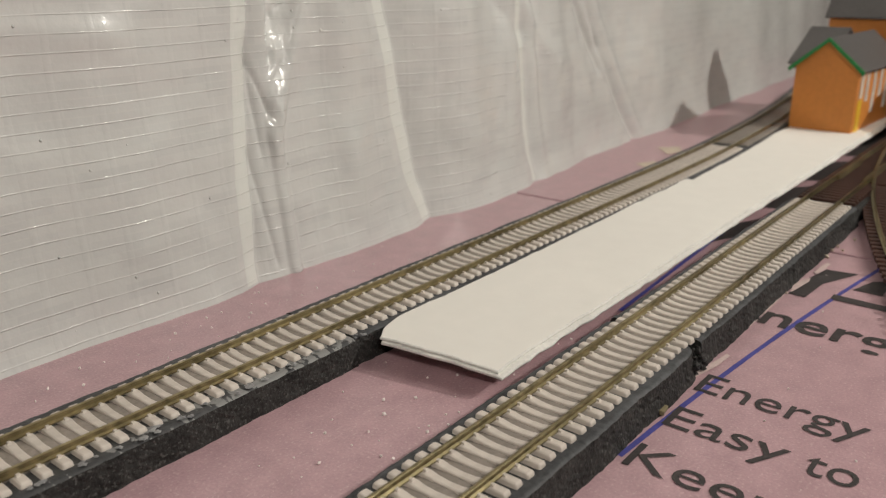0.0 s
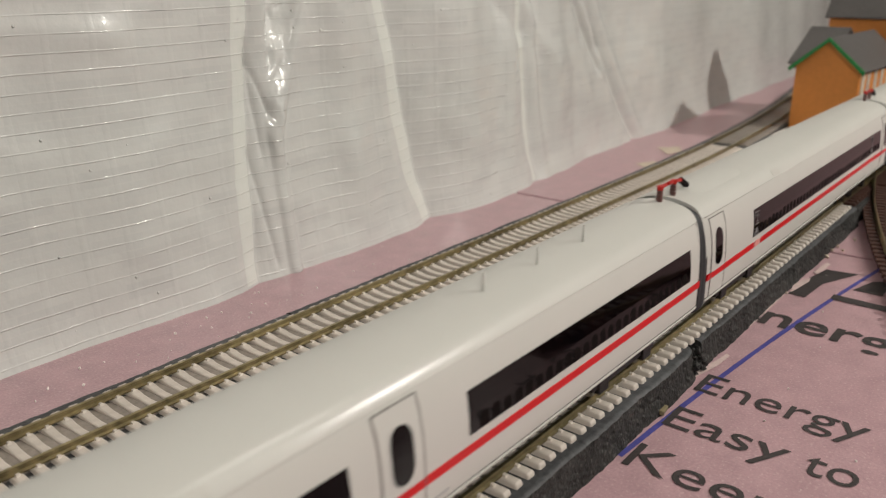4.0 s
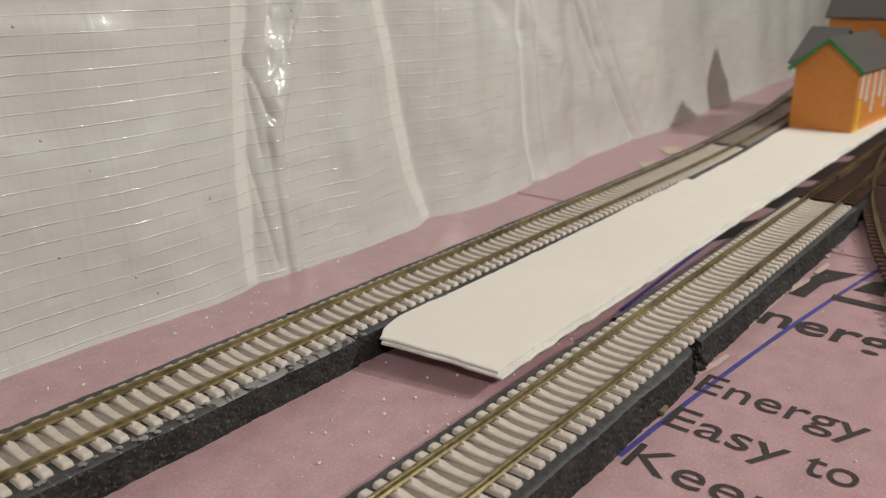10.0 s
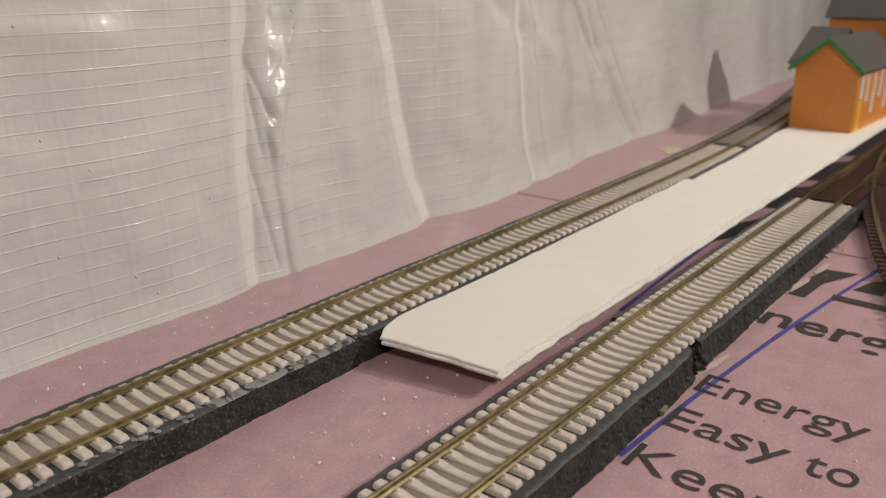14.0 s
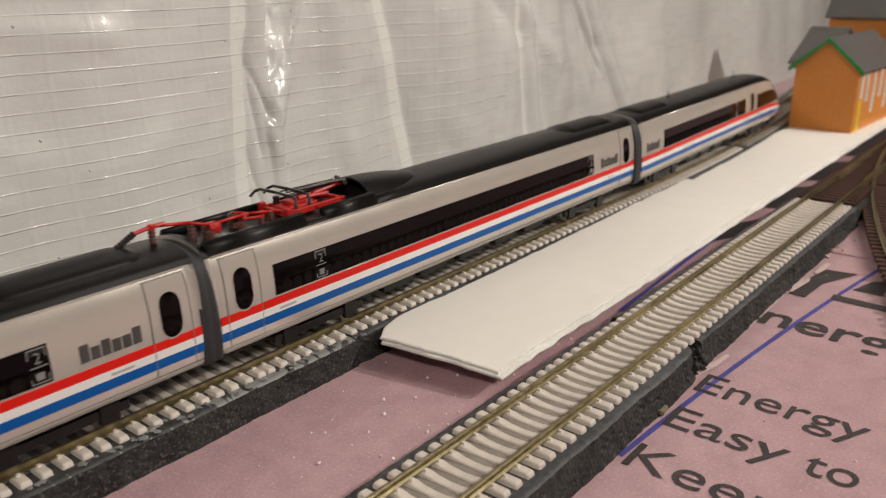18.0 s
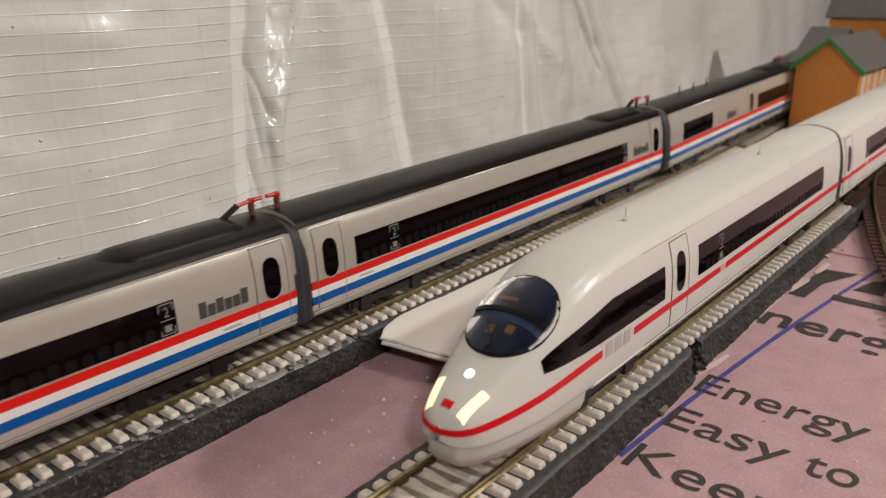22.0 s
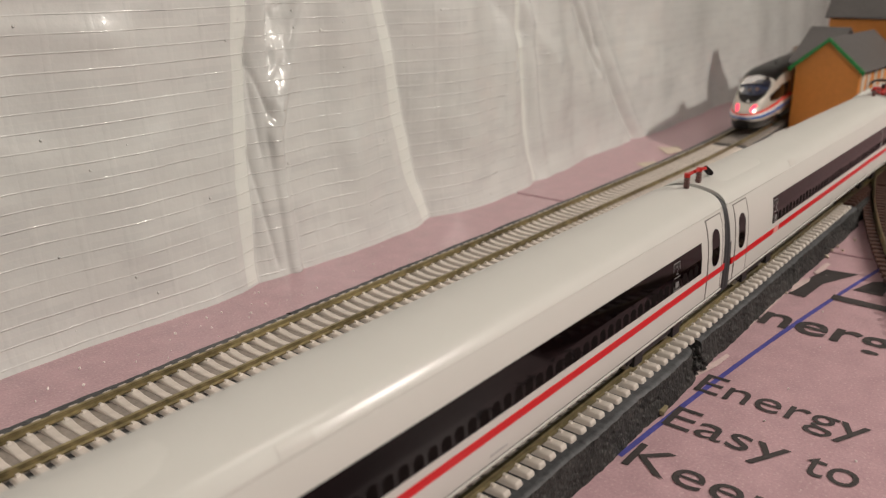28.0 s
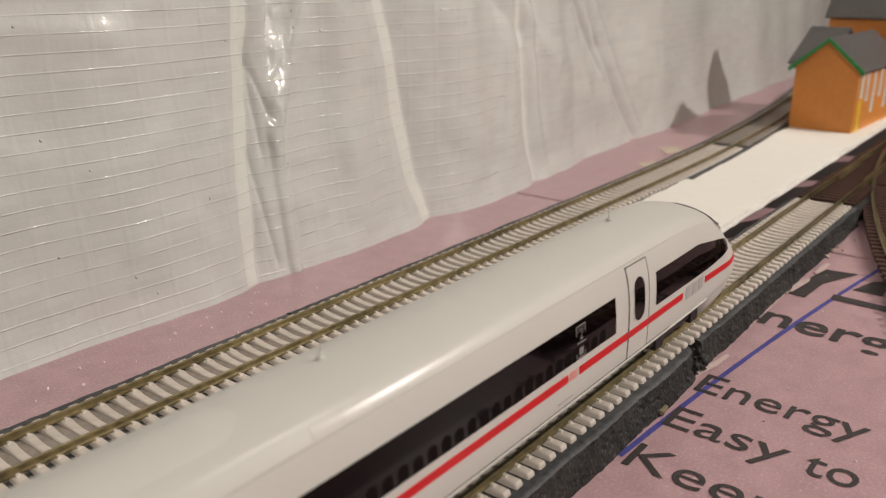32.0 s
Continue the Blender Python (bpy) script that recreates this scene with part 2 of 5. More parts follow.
M_RED = material("red_stripe_paint", (0.60, 0.004, 0.008), 0.35, spread=0.04, grain=100, bump=0.02, spec=0.25)
M_ARED = material("vermilion_stripe_paint", (0.66, 0.014, 0.008), 0.35, spread=0.04, grain=100, bump=0.02, spec=0.25)
M_AWHITE = material("white_stripe_paint", (0.76, 0.75, 0.74), 0.3, spread=0.03, grain=100, bump=0.02, coat=0.2)
M_ABLUE = material("blue_stripe_paint", (0.001, 0.085, 0.33), 0.35, spread=0.04, grain=100, bump=0.02, spec=0.25)
M_WINDOW = material("tinted_window", (0.006, 0.003, 0.003), 0.06, second=(0.002, 0.0015, 0.002), grain=90, bump=0.02, spec=0.13, rough_spread=0.03)
M_DARK = material("dark_grey_underframe", (0.008, 0.007, 0.007), 0.4, spread=0.3, grain=300, bump=0.2, spec=0.35)
M_WHEEL = material("blackened_steel_wheel", (0.22, 0.20, 0.18), 0.35, metal=1.0, spread=0.2, grain=200)
M_RUBBER = material("grey_rubber_bellows", (0.022, 0.023, 0.026), 0.6, spread=0.12, grain=200, bump=0.1)
M_PANTO = material("red_plastic_insulator", (0.46, 0.014, 0.010), 0.4, spread=0.12, grain=200, bump=0.05)
M_BROWN = material("brown_insulator", (0.10, 0.028, 0.02), 0.4, spread=0.15, grain=200, bump=0.05)
M_ARM = material("dark_metal_arm", (0.05, 0.045, 0.045), 0.4, metal=0.6, spread=0.1, grain=200)
M_WELL = material("light_grey_roof_well", (0.45, 0.44, 0.43), 0.5, spread=0.06, grain=200, bump=0.1)
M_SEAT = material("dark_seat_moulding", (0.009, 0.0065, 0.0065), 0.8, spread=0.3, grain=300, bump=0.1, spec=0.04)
M_SIGN = material("pale_print", (0.22, 0.22, 0.215), 0.4, spread=0.05, grain=200)
M_LOGO = material("pale_grey_lettering", (0.40, 0.40, 0.395), 0.35, spread=0.05, grain=200)
M_TEXT = material("dark_grey_lettering", (0.06, 0.057, 0.055), 0.4, spread=0.1, grain=200)
M_HATCH = material("grey_roof_hatch", (0.55, 0.542, 0.51), 0.42, spread=0.03, grain=200, bump=0.02, coat=0.06, rough_spread=0.05)
M_PINK = material("pale_red_print", (0.72, 0.30, 0.27), 0.4, spread=0.08, grain=200)
M_SEAM = material("shadow_gap_line", (0.17, 0.16, 0.15), 0.6, spread=0.1, grain=200)
M_CABBLUE = material("blue_cab_interior", (0.012, 0.028, 0.085), 0.5, spread=0.5, grain=250)
M_CABORANGE = material("tan_cab_detail", (0.45, 0.22, 0.08), 0.5, spread=0.1, grain=200)
M_SCREEN = clear_glass("cab_windscreen_glass", (0.30, 0.32, 0.36))
M_HEAD = glowing("lit_headlight", (1.0, 0.93, 0.48), 0.9)
M_HEADSPOT = glowing("lit_lamp", (1.0, 0.95, 0.80), 2.2)
M_TAIL = glowing("lit_tail_light", (1.0, 0.03, 0.08), 1.6)
M_LENS = material("unlit_lamp_lens", (0.55, 0.55, 0.52), 0.15, spread=0.05, grain=200)
# ---- helpers of the scene ----
def mesh_of(name, verts, faces, mat, smooth=False):
    me = bpy.data.meshes.new(name)
    me.from_pydata([tuple(v) for v in verts], [], faces)
    me.materials.append(mat)
    if smooth:
        me.polygons.foreach_set("use_smooth", [True] * len(me.polygons))
    me.update()
    return me


def put(name, verts, faces, mat, parent=None, label="", smooth=False):
    ob = new(name, mesh_of(name, verts, faces, mat, smooth))
    if parent:
        ob.parent = parent
    if label:
        ob["label"] = label
    return ob


def share(name, me, parent, m=None):
    ob = new(name, me)
    ob.parent = parent
    if m is not None:
        ob.matrix_basis = m
    return ob


def thing(name, label, category, group="", m=None, kind=""):
    ob = new(name)
    ob.empty_display_size = 0.01
    if m is not None:
        ob.matrix_basis = m
    return tagged(ob, label, category, group, kind)


def box(x0, x1, y0, y1, z0, z1, bev=0.0):
    bm = bmesh.new()
    bmesh.ops.create_cube(bm, size=1.0)
    for v in bm.verts:
        v.co = Vector(((x0 + x1) / 2 + v.co.x * (x1 - x0), (y0 + y1) / 2 + v.co.y * (y1 - y0), (z0 + z1) / 2 + v.co.z * (z1 - z0)))
    if bev:
        bmesh.ops.bevel(bm, geom=list(bm.edges), offset=bev, segments=2, affect="EDGES", profile=0.6)
    return data_of(bm)


def data_of(bm):
    bm.verts.index_update()
    out = [v.co.copy() for v in bm.verts], [[v.index for v in f.verts] for f in bm.faces]
    bm.free()
    return out


def joined(*pieces):
    verts, faces = [], []
    for v, f in pieces:
        k = len(verts)
        verts += list(v)
        faces += [[i + k for i in q] for q in f]
    return verts, faces


def moved(piece, m):
    return [m @ Vector(v) for v in piece[0]], piece[1]


def rod(a, b, r, n=8, r2=None):
    a, b = Vector(a), Vector(b)
    q = (b - a).to_track_quat("Z", "Y").to_matrix()
    verts = []
    for p, rad in ((a, r), (b, r if r2 is None else r2)):
        verts += [p + q @ Vector((rad * math.cos(2 * math.pi * k / n), rad * math.sin(2 * math.pi * k / n), 0)) for k in range(n)]
    faces = [[k, (k + 1) % n, n + (k + 1) % n, n + k] for k in range(n)]
    return verts, faces + [list(range(n))[::-1], list(range(n, 2 * n))]


def loft(rings, closed=False, caps=False):
    n, verts, faces = len(rings[0]), [], []
    for r in rings:
        verts += [Vector(p) for p in r]
    for i in range(len(rings) - 1):
        for k in range(n if closed else n - 1):
            j = (k + 1) % n
            faces.append([i * n + k, i * n + j, (i + 1) * n + j, (i + 1) * n + k])
    if caps:
        faces += [list(range(n))[::-1], [len(verts) - n + k for k in range(n)]]
    return verts, faces


# ---- plan: two ovals; the camera stands inside them ----
RAILTOP = 0.0146
Y_FAR, Y_NEAR = 0.2159, 0.1143


class Route:
    """A closed route of straights and arcs, by the distance along it."""

    def __init__(self, x, y, heading, legs):
        self.legs, self.total = [], 0.0
        for length, bend in legs:  # bend: turn in radians per metre, left positive
            self.legs.append((self.total, length, bend, x, y, heading))
            x, y, heading = self.step(x, y, heading, length, bend)
            self.total += length

    @staticmethod
    def step(x, y, h, d, bend):
        if abs(bend) < 1e-9:
            return x + d * math.cos(h), y + d * math.sin(h), h
        h2 = h + d * bend
        return x + (math.sin(h2) - math.sin(h)) / bend, y - (math.cos(h2) - math.cos(h)) / bend, h2

    def at(self, d):
        d %= self.total
        for start, length, bend, x, y, h in self.legs:
            if d <= start + length:
                return self.step(x, y, h, d - start, bend)
        return self.step(*self.legs[-1][3:], self.legs[-1][1], self.legs[-1][2])

    def line(self, d0, d1, step, side=0.0):
        n = max(1, round((d1 - d0) / step))
        out = []
        for k in range(n + 1):
            x, y, h = self.at(d0 + (d1 - d0) * k / n)
            out.append((x - side * math.sin(h), y + side * math.cos(h), h))
        return out


R_NEAR = 0.42
# near route runs towards -x: distance 0 at x = 1.1
NEAR = Route(1.1, Y_NEAR, math.pi, [(1.9, 0), (math.pi * R_NEAR, 1 / R_NEAR), (1.9, 0), (math.pi * R_NEAR, 1 / R_NEAR)])
# far route runs towards +x: distance 0 at x = -0.8; it bends out gently past x = 0.47, then round
A_BEND, A_ANGLE, R_RIGHT = 0.34, radians(9.8), 0.62
fx, fy, fh = Route.step(0.47, Y_FAR, 0.0, A_ANGLE / A_BEND, A_BEND)
gx, gy, gh = Route.step(fx, fy, fh, (math.pi + A_ANGLE) * R_RIGHT, -1 / R_RIGHT)
R_LEFT = (Y_FAR - gy) / 2
FAR = Route(-0.8, Y_FAR, 0.0, [(1.27, 0), (A_ANGLE / A_BEND, A_BEND), ((math.pi + A_ANGLE) * R_RIGHT, -1 / R_RIGHT), (gx + 0.8, 0), (math.pi * R_LEFT, -1 / R_LEFT)])

# ---- ground: pink foam boards on a bench, in a plain room ----
ground = thing("ground", "pink rigid insulation foam boards with dark print and scattered crumbs", "foam board", kind="structure")
SEAM = 0.4332
for x0, x1, y0, y1 in ((-1.75, SEAM - 0.0011, -1.25, 0.345), (SEAM + 0.0011, 2.0, -1.25, 0.42)):
    v, f = box(x0, x1, y0, y1, -0.05, 0.0, 0.0009)
    put("foam_board", v, f, M_FOAM, ground)
bench = tagged(put("bench", *box(-1.75, 2.0, -1.25, 0.42, -0.9, -0.05), M_FLOOR), "plain support under the foam boards", "bench", kind="structure")
floor = tagged(put("floor", *box(-3.0, 3.4, -3.0, 1.2, -1.0, -0.9), M_FLOOR), "plain dark room floor", "floor", kind="structure")
for nm, b in (("wall_west", (-3.1, -3.0, -3.1, 1.2, -1.0, 1.7)), ("wall_east", (3.4, 3.5, -3.1, 1.2, -1.0, 1.7)), ("wall_south", (-3.1, 3.5, -3.1, -3.0, -1.0, 1.7)), ("wall_north", (-3.1, 3.5, 1.2, 1.3, -1.0, 1.7))):
    tagged(put(nm, *box(*b), M_ROOM), "plain painted room wall", "wall", kind="structure")
tagged(put("ceiling", *box(-3.1, 3.5, -3.1, 1.3, 1.7, 1.8), M_ROOM), "plain painted ceiling", "ceiling", kind="structure")


# ---- plastic sheet hung behind the far track ----
def sheet_y(x, z):
    """Where the sheet hangs: its foot line, with folds."""
    foot = 0.2955 + 0.010 * max(0.0, x - 0.26) + 0.085 * max(0.0, x - 0.44) - 0.045 * max(0.0, x - 0.58)
    y = foot + 0.0012 * math.sin(x * 23 + 1.1) + 0.0010 * math.sin(x * 61 + z * 9) + 0.0010 * math.sin(z * 55 + x * 14)
    # (x at foot, x at z 0.13, width, depth): ridges stand towards the tracks, furrows away
    for xa, xb, w, d in FOLDS:
        c = xa + (xb - xa) * z / 0.13
        u = (x - c) / w
        y -= d * math.exp(-u * u) * min(1.0, 0.18 + abs(z) / 0.06)
    for x0, z0, x1, z1, w, d in CREASES:
        dx, dz = x1 - x0, z1 - z0
        s = ((x - x0) * dx + (z - z0) * dz) / (dx * dx + dz * dz)
        if -0.25 < s < 1.25:
            dist = ((x - x0) * dz - (z - z0) * dx) / math.hypot(dx, dz)
            y -= d * math.exp(-(dist / w) ** 2) * math.exp(-max(0, abs(s - 0.5) - 0.5) ** 2 / 0.01)
    y += 0.0016 * noise.noise(Vector((x * 22, z * 26, 3))) + 0.0007 * noise.noise(Vector((x * 70, z * 60, 8)))
    # pleats: the sheet leans back to a sharp furrow, then comes forward again
    for xa, lean, wl, wv, d in PLEATS:
        u = x - xa - lean * z - 0.0010 * noise.noise(Vector((z * 55, xa * 9, 4)))
        y += d * max(0.0, 1 + u / wl) ** 1.1 if u < 0 else d * math.exp(-(u / wv) ** 1.2)
    # a bunched fold, crumpled into facets tipped upwards to glint at the camera
    if 0.0 < z < 0.16:
        c = 0.2440 + 0.24 * max(0.0, z - 0.066)
        across = math.exp(-((x - c) / (0.0030 + 0.10 * max(0.0, z - 0.060))) ** 4)
        crumple = abs(noise.noise(Vector((x * 75 - z * 40, z * 60, 7.7)))) + 0.22 * abs(noise.noise(Vector((x * 260, z * 170, 1.3))))
        y += across * min(1.0, max(0.10, (z - 0.045) / 0.05)) * (0.0055 * crumple + 0.26 * (z - 0.10) - 0.28 * (x - c))
    y += 0.06 * min(z, 0.14)
    # the foot of the sheet flares forward a little
    y -= 0.005 * math.exp(-z / 0.020)
    return y


PLEATS = [(0.2225, 0.117, 0.0130, 0.0060, 0.0034), (0.3545, -0.172, 0.0220, 0.0190, 0.0085), (0.4680, -0.11, 0.0180, 0.0120, 0.0040)]
FOLDS = [(0.270, 0.272, 0.015, -0.0024), (0.300, 0.288, 0.012, 0.0030), (0.400, 0.385, 0.022, 0.0044), (0.434, 0.440, 0.010, 0.0026), (0.478, 0.462, 0.007, 0.0020),
         (0.494, 0.474, 0.010, -0.0042), (0.52, 0.50, 0.02, 0.0040), (0.575, 0.52, 0.012, 0.0030), (0.02, 0.03, 0.05, 0.003), (0.13, 0.13, 0.03, -0.0015), (0.72, 0.70, 0.05, 0.003), (0.90, 0.88, 0.06, -0.004)]
CREASES = [(0.418, 0.125, 0.452, 0.100, 0.0065, -0.0020), (0.450, 0.125, 0.500, 0.078, 0.006, 0.0018), (0.532, 0.125, 0.574, 0.068, 0.0040, -0.0030), (0.540, 0.125, 0.584, 0.066, 0.0035, 0.0024), (0.552, 0.125, 0.576, 0.084, 0.0038, -0.0032), (0.576, 0.084, 0.640, 0.002, 0.0042, -0.0034), (0.568, 0.118, 0.646, 0.012, 0.0060, 0.0020),
           (0.233, 0.125, 0.236, 0.062, 0.0014, -0.0012), (0.235, 0.10, 0.243, 0.075, 0.0011, -0.0012), (0.229, 0.06, 0.234, 0.01, 0.0014, -0.0012), (0.10, 0.124, 0.17, 0.116, 0.006, 0.0014)]
xs = [-1.75 + 0.05 * k for k in range(35)] + [0.0028 * k for k in range(72)] + [0.2016 + 0.0010 * k for k in range(170)] + [0.3716 + 0.0022 * k for k in range(150)] + [0.70 + 0.02 * k for k in range(66)]
zs = [-0.003 + 0.0011 * k for k in range(130)] + [0.14 + 0.02 * k for k in range(6)] + [0.3 + 0.1 * k for k in range(14)]
grid = [[(x, sheet_y(x, min(z, 0.3)), z) for x in xs] for z in zs]
v, f = loft(grid)
tarp = tagged(put("wall_plastic_sheet", v, f, M_TARP, smooth=True), "white woven plastic sheet hung in folds behind the tracks", "plastic sheet", kind="structure")
for (xa, lean, wl, wv, d), width in zip(PLEATS, (0.0105, 0.0150, 0.0080)):
    rows = []
    for z in [0.0012 + 0.0022 * k for k in range(74)]:
        row = []
        for u in (-1.0, -0.85, -0.6, -0.3, -0.1, 0.0):
            x = xa + lean * z + 0.0010 * noise.noise(Vector((z * 55, xa * 9, 4))) + u * width * (1 + 0.25 * noise.noise(Vector((z * 30, xa, 2)))) - 0.0004
            row.append((x, sheet_y(x, z) - 0.0011 * (1 - u * u) ** 0.5 * (0.6 if u == 0 else 1.0) - 0.0003, z))
        x = row[-1][0] + 0.0004
        row.append((x, sheet_y(x, z) + 0.0004, z))
        rows.append(row)
    put("folded_pleat", *loft(rows), M_PLEAT, tarp, "whiter doubled fold of the sheet", True)
sol = tarp.modifiers.new("thickness", "SOLIDIFY")
sol.thickness, sol.offset = 0.0008, 1.0
# ---- tracks ----
def sleeper_mesh(name, mat):
    """Concrete-pattern sleeper: raised rail seats, dipped middle, rounded ends, rail clips. Origin at its top centre."""
    rings = []
    for y, w, top in ((-0.0153, 0.00120, -0.0009), (-0.0150, 0.00150, -0.0003), (-0.0145, 0.00160, 0.0), (-0.0125, 0.00162, 0.0), (-0.0068, 0.00162, 0.0), (-0.0040, 0.00150, -0.0005), (0.0, 0.00145, -0.0007),
                      (0.0040, 0.00150, -0.0005), (0.0068, 0.00162, 0.0), (0.0125, 0.00162, 0.0), (0.0145, 0.00160, 0.0), (0.0150, 0.00150, -0.0003), (0.0153, 0.00120, -0.0009)):
        b = -0.0022
        rings.append([(-w - 0.0003, y, b), (-w, y, top - 0.0006), (-w + 0.00018, y, top - 0.0002), (-w + 0.0006, y, top), (w - 0.0006, y, top), (w - 0.00018, y, top - 0.0002), (w, y, top - 0.0006), (w + 0.0003, y, b)])
    v, f = loft(rings)
    n = len(rings[0])
    f += [list(range(n)), [len(v) - n + k for k in range(n)][::-1]]
    for y in (-0.0104, -0.0076, 0.0076, 0.0104):
        k = len(v)
        v += [(-0.0008, y - 0.0008, -0.0001), (0.0008, y - 0.0008, -0.0001), (0.0008, y + 0.0008, -0.0001), (-0.0008, y + 0.0008, -0.0001), (-0.0005, y - 0.0005, 0.0006), (0.0005, y - 0.0005, 0.0006), (0.0005, y + 0.0005, 0.0006), (-0.0005, y + 0.0005, 0.0006)]
        f += [[k + 4, k + 5, k + 6, k + 7]] + [[k + q, k + (q + 1) % 4, k + 4 + (q + 1) % 4, k + 4 + q] for q in range(4)]
    return mesh_of(name, v, f, mat)


def plank_mesh(name, length):
    v, f = box(-0.0016, 0.0016, -length / 2, length / 2, -0.0022, 0.0, 0.0003)
    return mesh_of(name, v, f, M_WOOD)


RAIL_PROFILE = [(-0.0011, -0.0024), (-0.0011, -0.0020), (-0.00035, -0.0016), (-0.00035, -0.0008), (-0.0006, -0.0006), (-0.0006, -0.0001), (-0.0004, 0.0), (0.0004, 0.0), (0.0006, -0.0001), (0.0006, -0.0006), (0.00035, -0.0008), (0.00035, -0.0016), (0.0011, -0.0020), (0.0011, -0.0024)]


def sweep(line, profile, z):
    """A profile (side, height) carried along a line of (x, y, heading)."""
    return loft([[(x - s * math.sin(h), y + s * math.cos(h), z + u) for s, u in profile] for x, y, h in line], closed=True, caps=True)


SEAT = RAILTOP - 0.0024
SLEEPER, PLANK = sleeper_mesh("sleeper", M_SLEEPER), plank_mesh("sleeper_brown", 0.030)


OLD_SLEEPER = sleeper_mesh("sleeper", M_OLDSLEEPER)


def track(route, d0, d1, first, label, mesh=SLEEPER, pitch=0.0056, gap_at=()):
    """One length of track: two rails, and sleepers as pieces of their own."""
    ob = thing("railway_track", label, "model track", "lengths of model track")
    for side in (-0.009, 0.009):
        v, f = sweep(route.line(d0, d1, 0.02, side), RAIL_PROFILE, RAILTOP)
        put("rail", v, f, M_RAIL, ob, "brass-coloured rail")
    web = M_WEB if mesh is not OLD_SLEEPER else M_BED
    put("web", *sweep(route.line(d0, d1, 0.02), [(-0.0088, -0.0006), (-0.0088, 0.0), (0.0088, 0.0), (0.0088, -0.0006)], SEAT - 0.0012), web, ob, "thin plastic strip between the sleepers")
    d = first
    rng = random.Random(7)
    while d < d1:
        if d > d0:
            x, y, h = route.at(d)
            share("sleeper", mesh, ob, pose(x, y, SEAT, 0, 0, math.degrees(h) + rng.uniform(-0.8, 0.8)))
        d += pitch
    return ob


def far_d(x):
    return x + 0.8


def near_d(x):
    return 1.1 - x


# far track: irregular where two lengths of sleeper strip meet
track(FAR, far_d(-0.02), far_d(0.1535), far_d(0.07204 - 0.0056 * 14), "brass rails on pale concrete-pattern sleepers beside the plastic sheet")
track(FAR, far_d(0.1536), far_d(0.608), far_d(0.1545), "brass rails on pale concrete-pattern sleepers beside the plastic sheet")
track(FAR, far_d(0.6085), far_d(1.02), far_d(0.619), "brass rails on weathered grey sleepers curving past the toy houses", OLD_SLEEPER, pitch=0.0058)
# near track, up to the turnout
track(NEAR, near_d(0.4885), near_d(0.02), near_d(0.1974 + 0.0056 * 52), "brass rails on pale concrete-pattern sleepers beside the printed foam")


def bed(route, d0, d1, left, right, foot_l, foot_r, label, seed, height=SEAT - 0.0015, skin=None, worn=0.0):
    """Black foam strip under a track; its cut sides are rough. left and right: half widths of the top and of the foot."""
    ob = thing("track_bed", label, "track bed", "black foam track beds")
    line = route.line(d0, d1, 0.0022)
    rng = random.Random(seed)
    top, sides = [], [[], []]
    R = 0.0026  # rounded shoulder, its upper half still smooth skin
    for i, (x, y, h) in enumerate(line):
        # worn: the first end is rubbed round
        e = worn * (1 - math.sqrt(max(0.0, 1 - max(0.0, 1 - i * 0.0022 / 0.011) ** 2)))
        jl = rng.gauss(0, 0.00014) + 0.0006 * noise.noise(Vector((x * 45, seed, 1))) - e
        jr = rng.gauss(0, 0.00014) + 0.0006 * noise.noise(Vector((x * 45, seed, 5)))
        P = lambda s, z: (x - s * math.sin(h), y + s * math.cos(h), z)
        arc = [(R * (1 - math.sin(a)), R * (1 - math.cos(a))) for a in (0.0, 0.3, 0.6, 0.85)]
        top.append([P(left + jl - i, height - d) for i, d in arc[::-1]] + [P(-(right + jr - i), height - d) for i, d in arc])
        for k, (s0, s1, sg) in enumerate(((left + jl, foot_l + jl, 1), (right + jr, foot_r + jr, -1))):
            col = [P(sg * (s0 - arc[-1][0]), height - arc[-1][1])]
            for q in range(7):
                t = q / 6
                s = s0 - 0.0003 * (1 - t) + (s1 - s0) * t ** 1.3 + (rng.gauss(0, 0.00013) if q < 6 else 0)
                col.append(P(sg * s, (height - R) * (1 - t)))
            sides[k].append(col if sg < 0 else col[::-1])
    put("bed_top", *loft(top), skin or M_BEDTOP, ob, "dark grey smooth foam skin", True)
    put("bed_side", *loft(sides[0]), M_BED, ob, "rough cut black foam edge")
    put("bed_side", *loft(sides[1]), M_BED, ob, "rough cut black foam edge")
    for r, s in ((top[0], sides), (top[-1], sides)):
        k = 0 if r is top[0] else -1
        ring = list(s[0][k]) + list(r) + list(s[1][k])
        put("bed_end", ring, [list(range(len(ring)))], M_BED, ob, "cut end of black foam")
    return ob


bed(FAR, far_d(-0.02), far_d(0.1905), 0.0214, 0.0195, 0.0220, 0.0200, "black foam track bed with glue smears under the far track", 1, skin=M_GLUED)
bed(FAR, far_d(0.1915), far_d(1.02), 0.0214, 0.0185, 0.0220, 0.0195, "black foam track bed under the far track", 2)
right_bed = bed(NEAR, near_d(0.4895), near_d(0.2670), 0.0180, 0.0194, 0.0194, 0.0199, "black foam track bed, grey with dust, under the near track", 3)
bed(NEAR, near_d(0.2620), near_d(0.02), 0.0192, 0.0194, 0.0210, 0.0199, "black foam track bed with a crumbled end under the near track", 4, worn=0.0045)
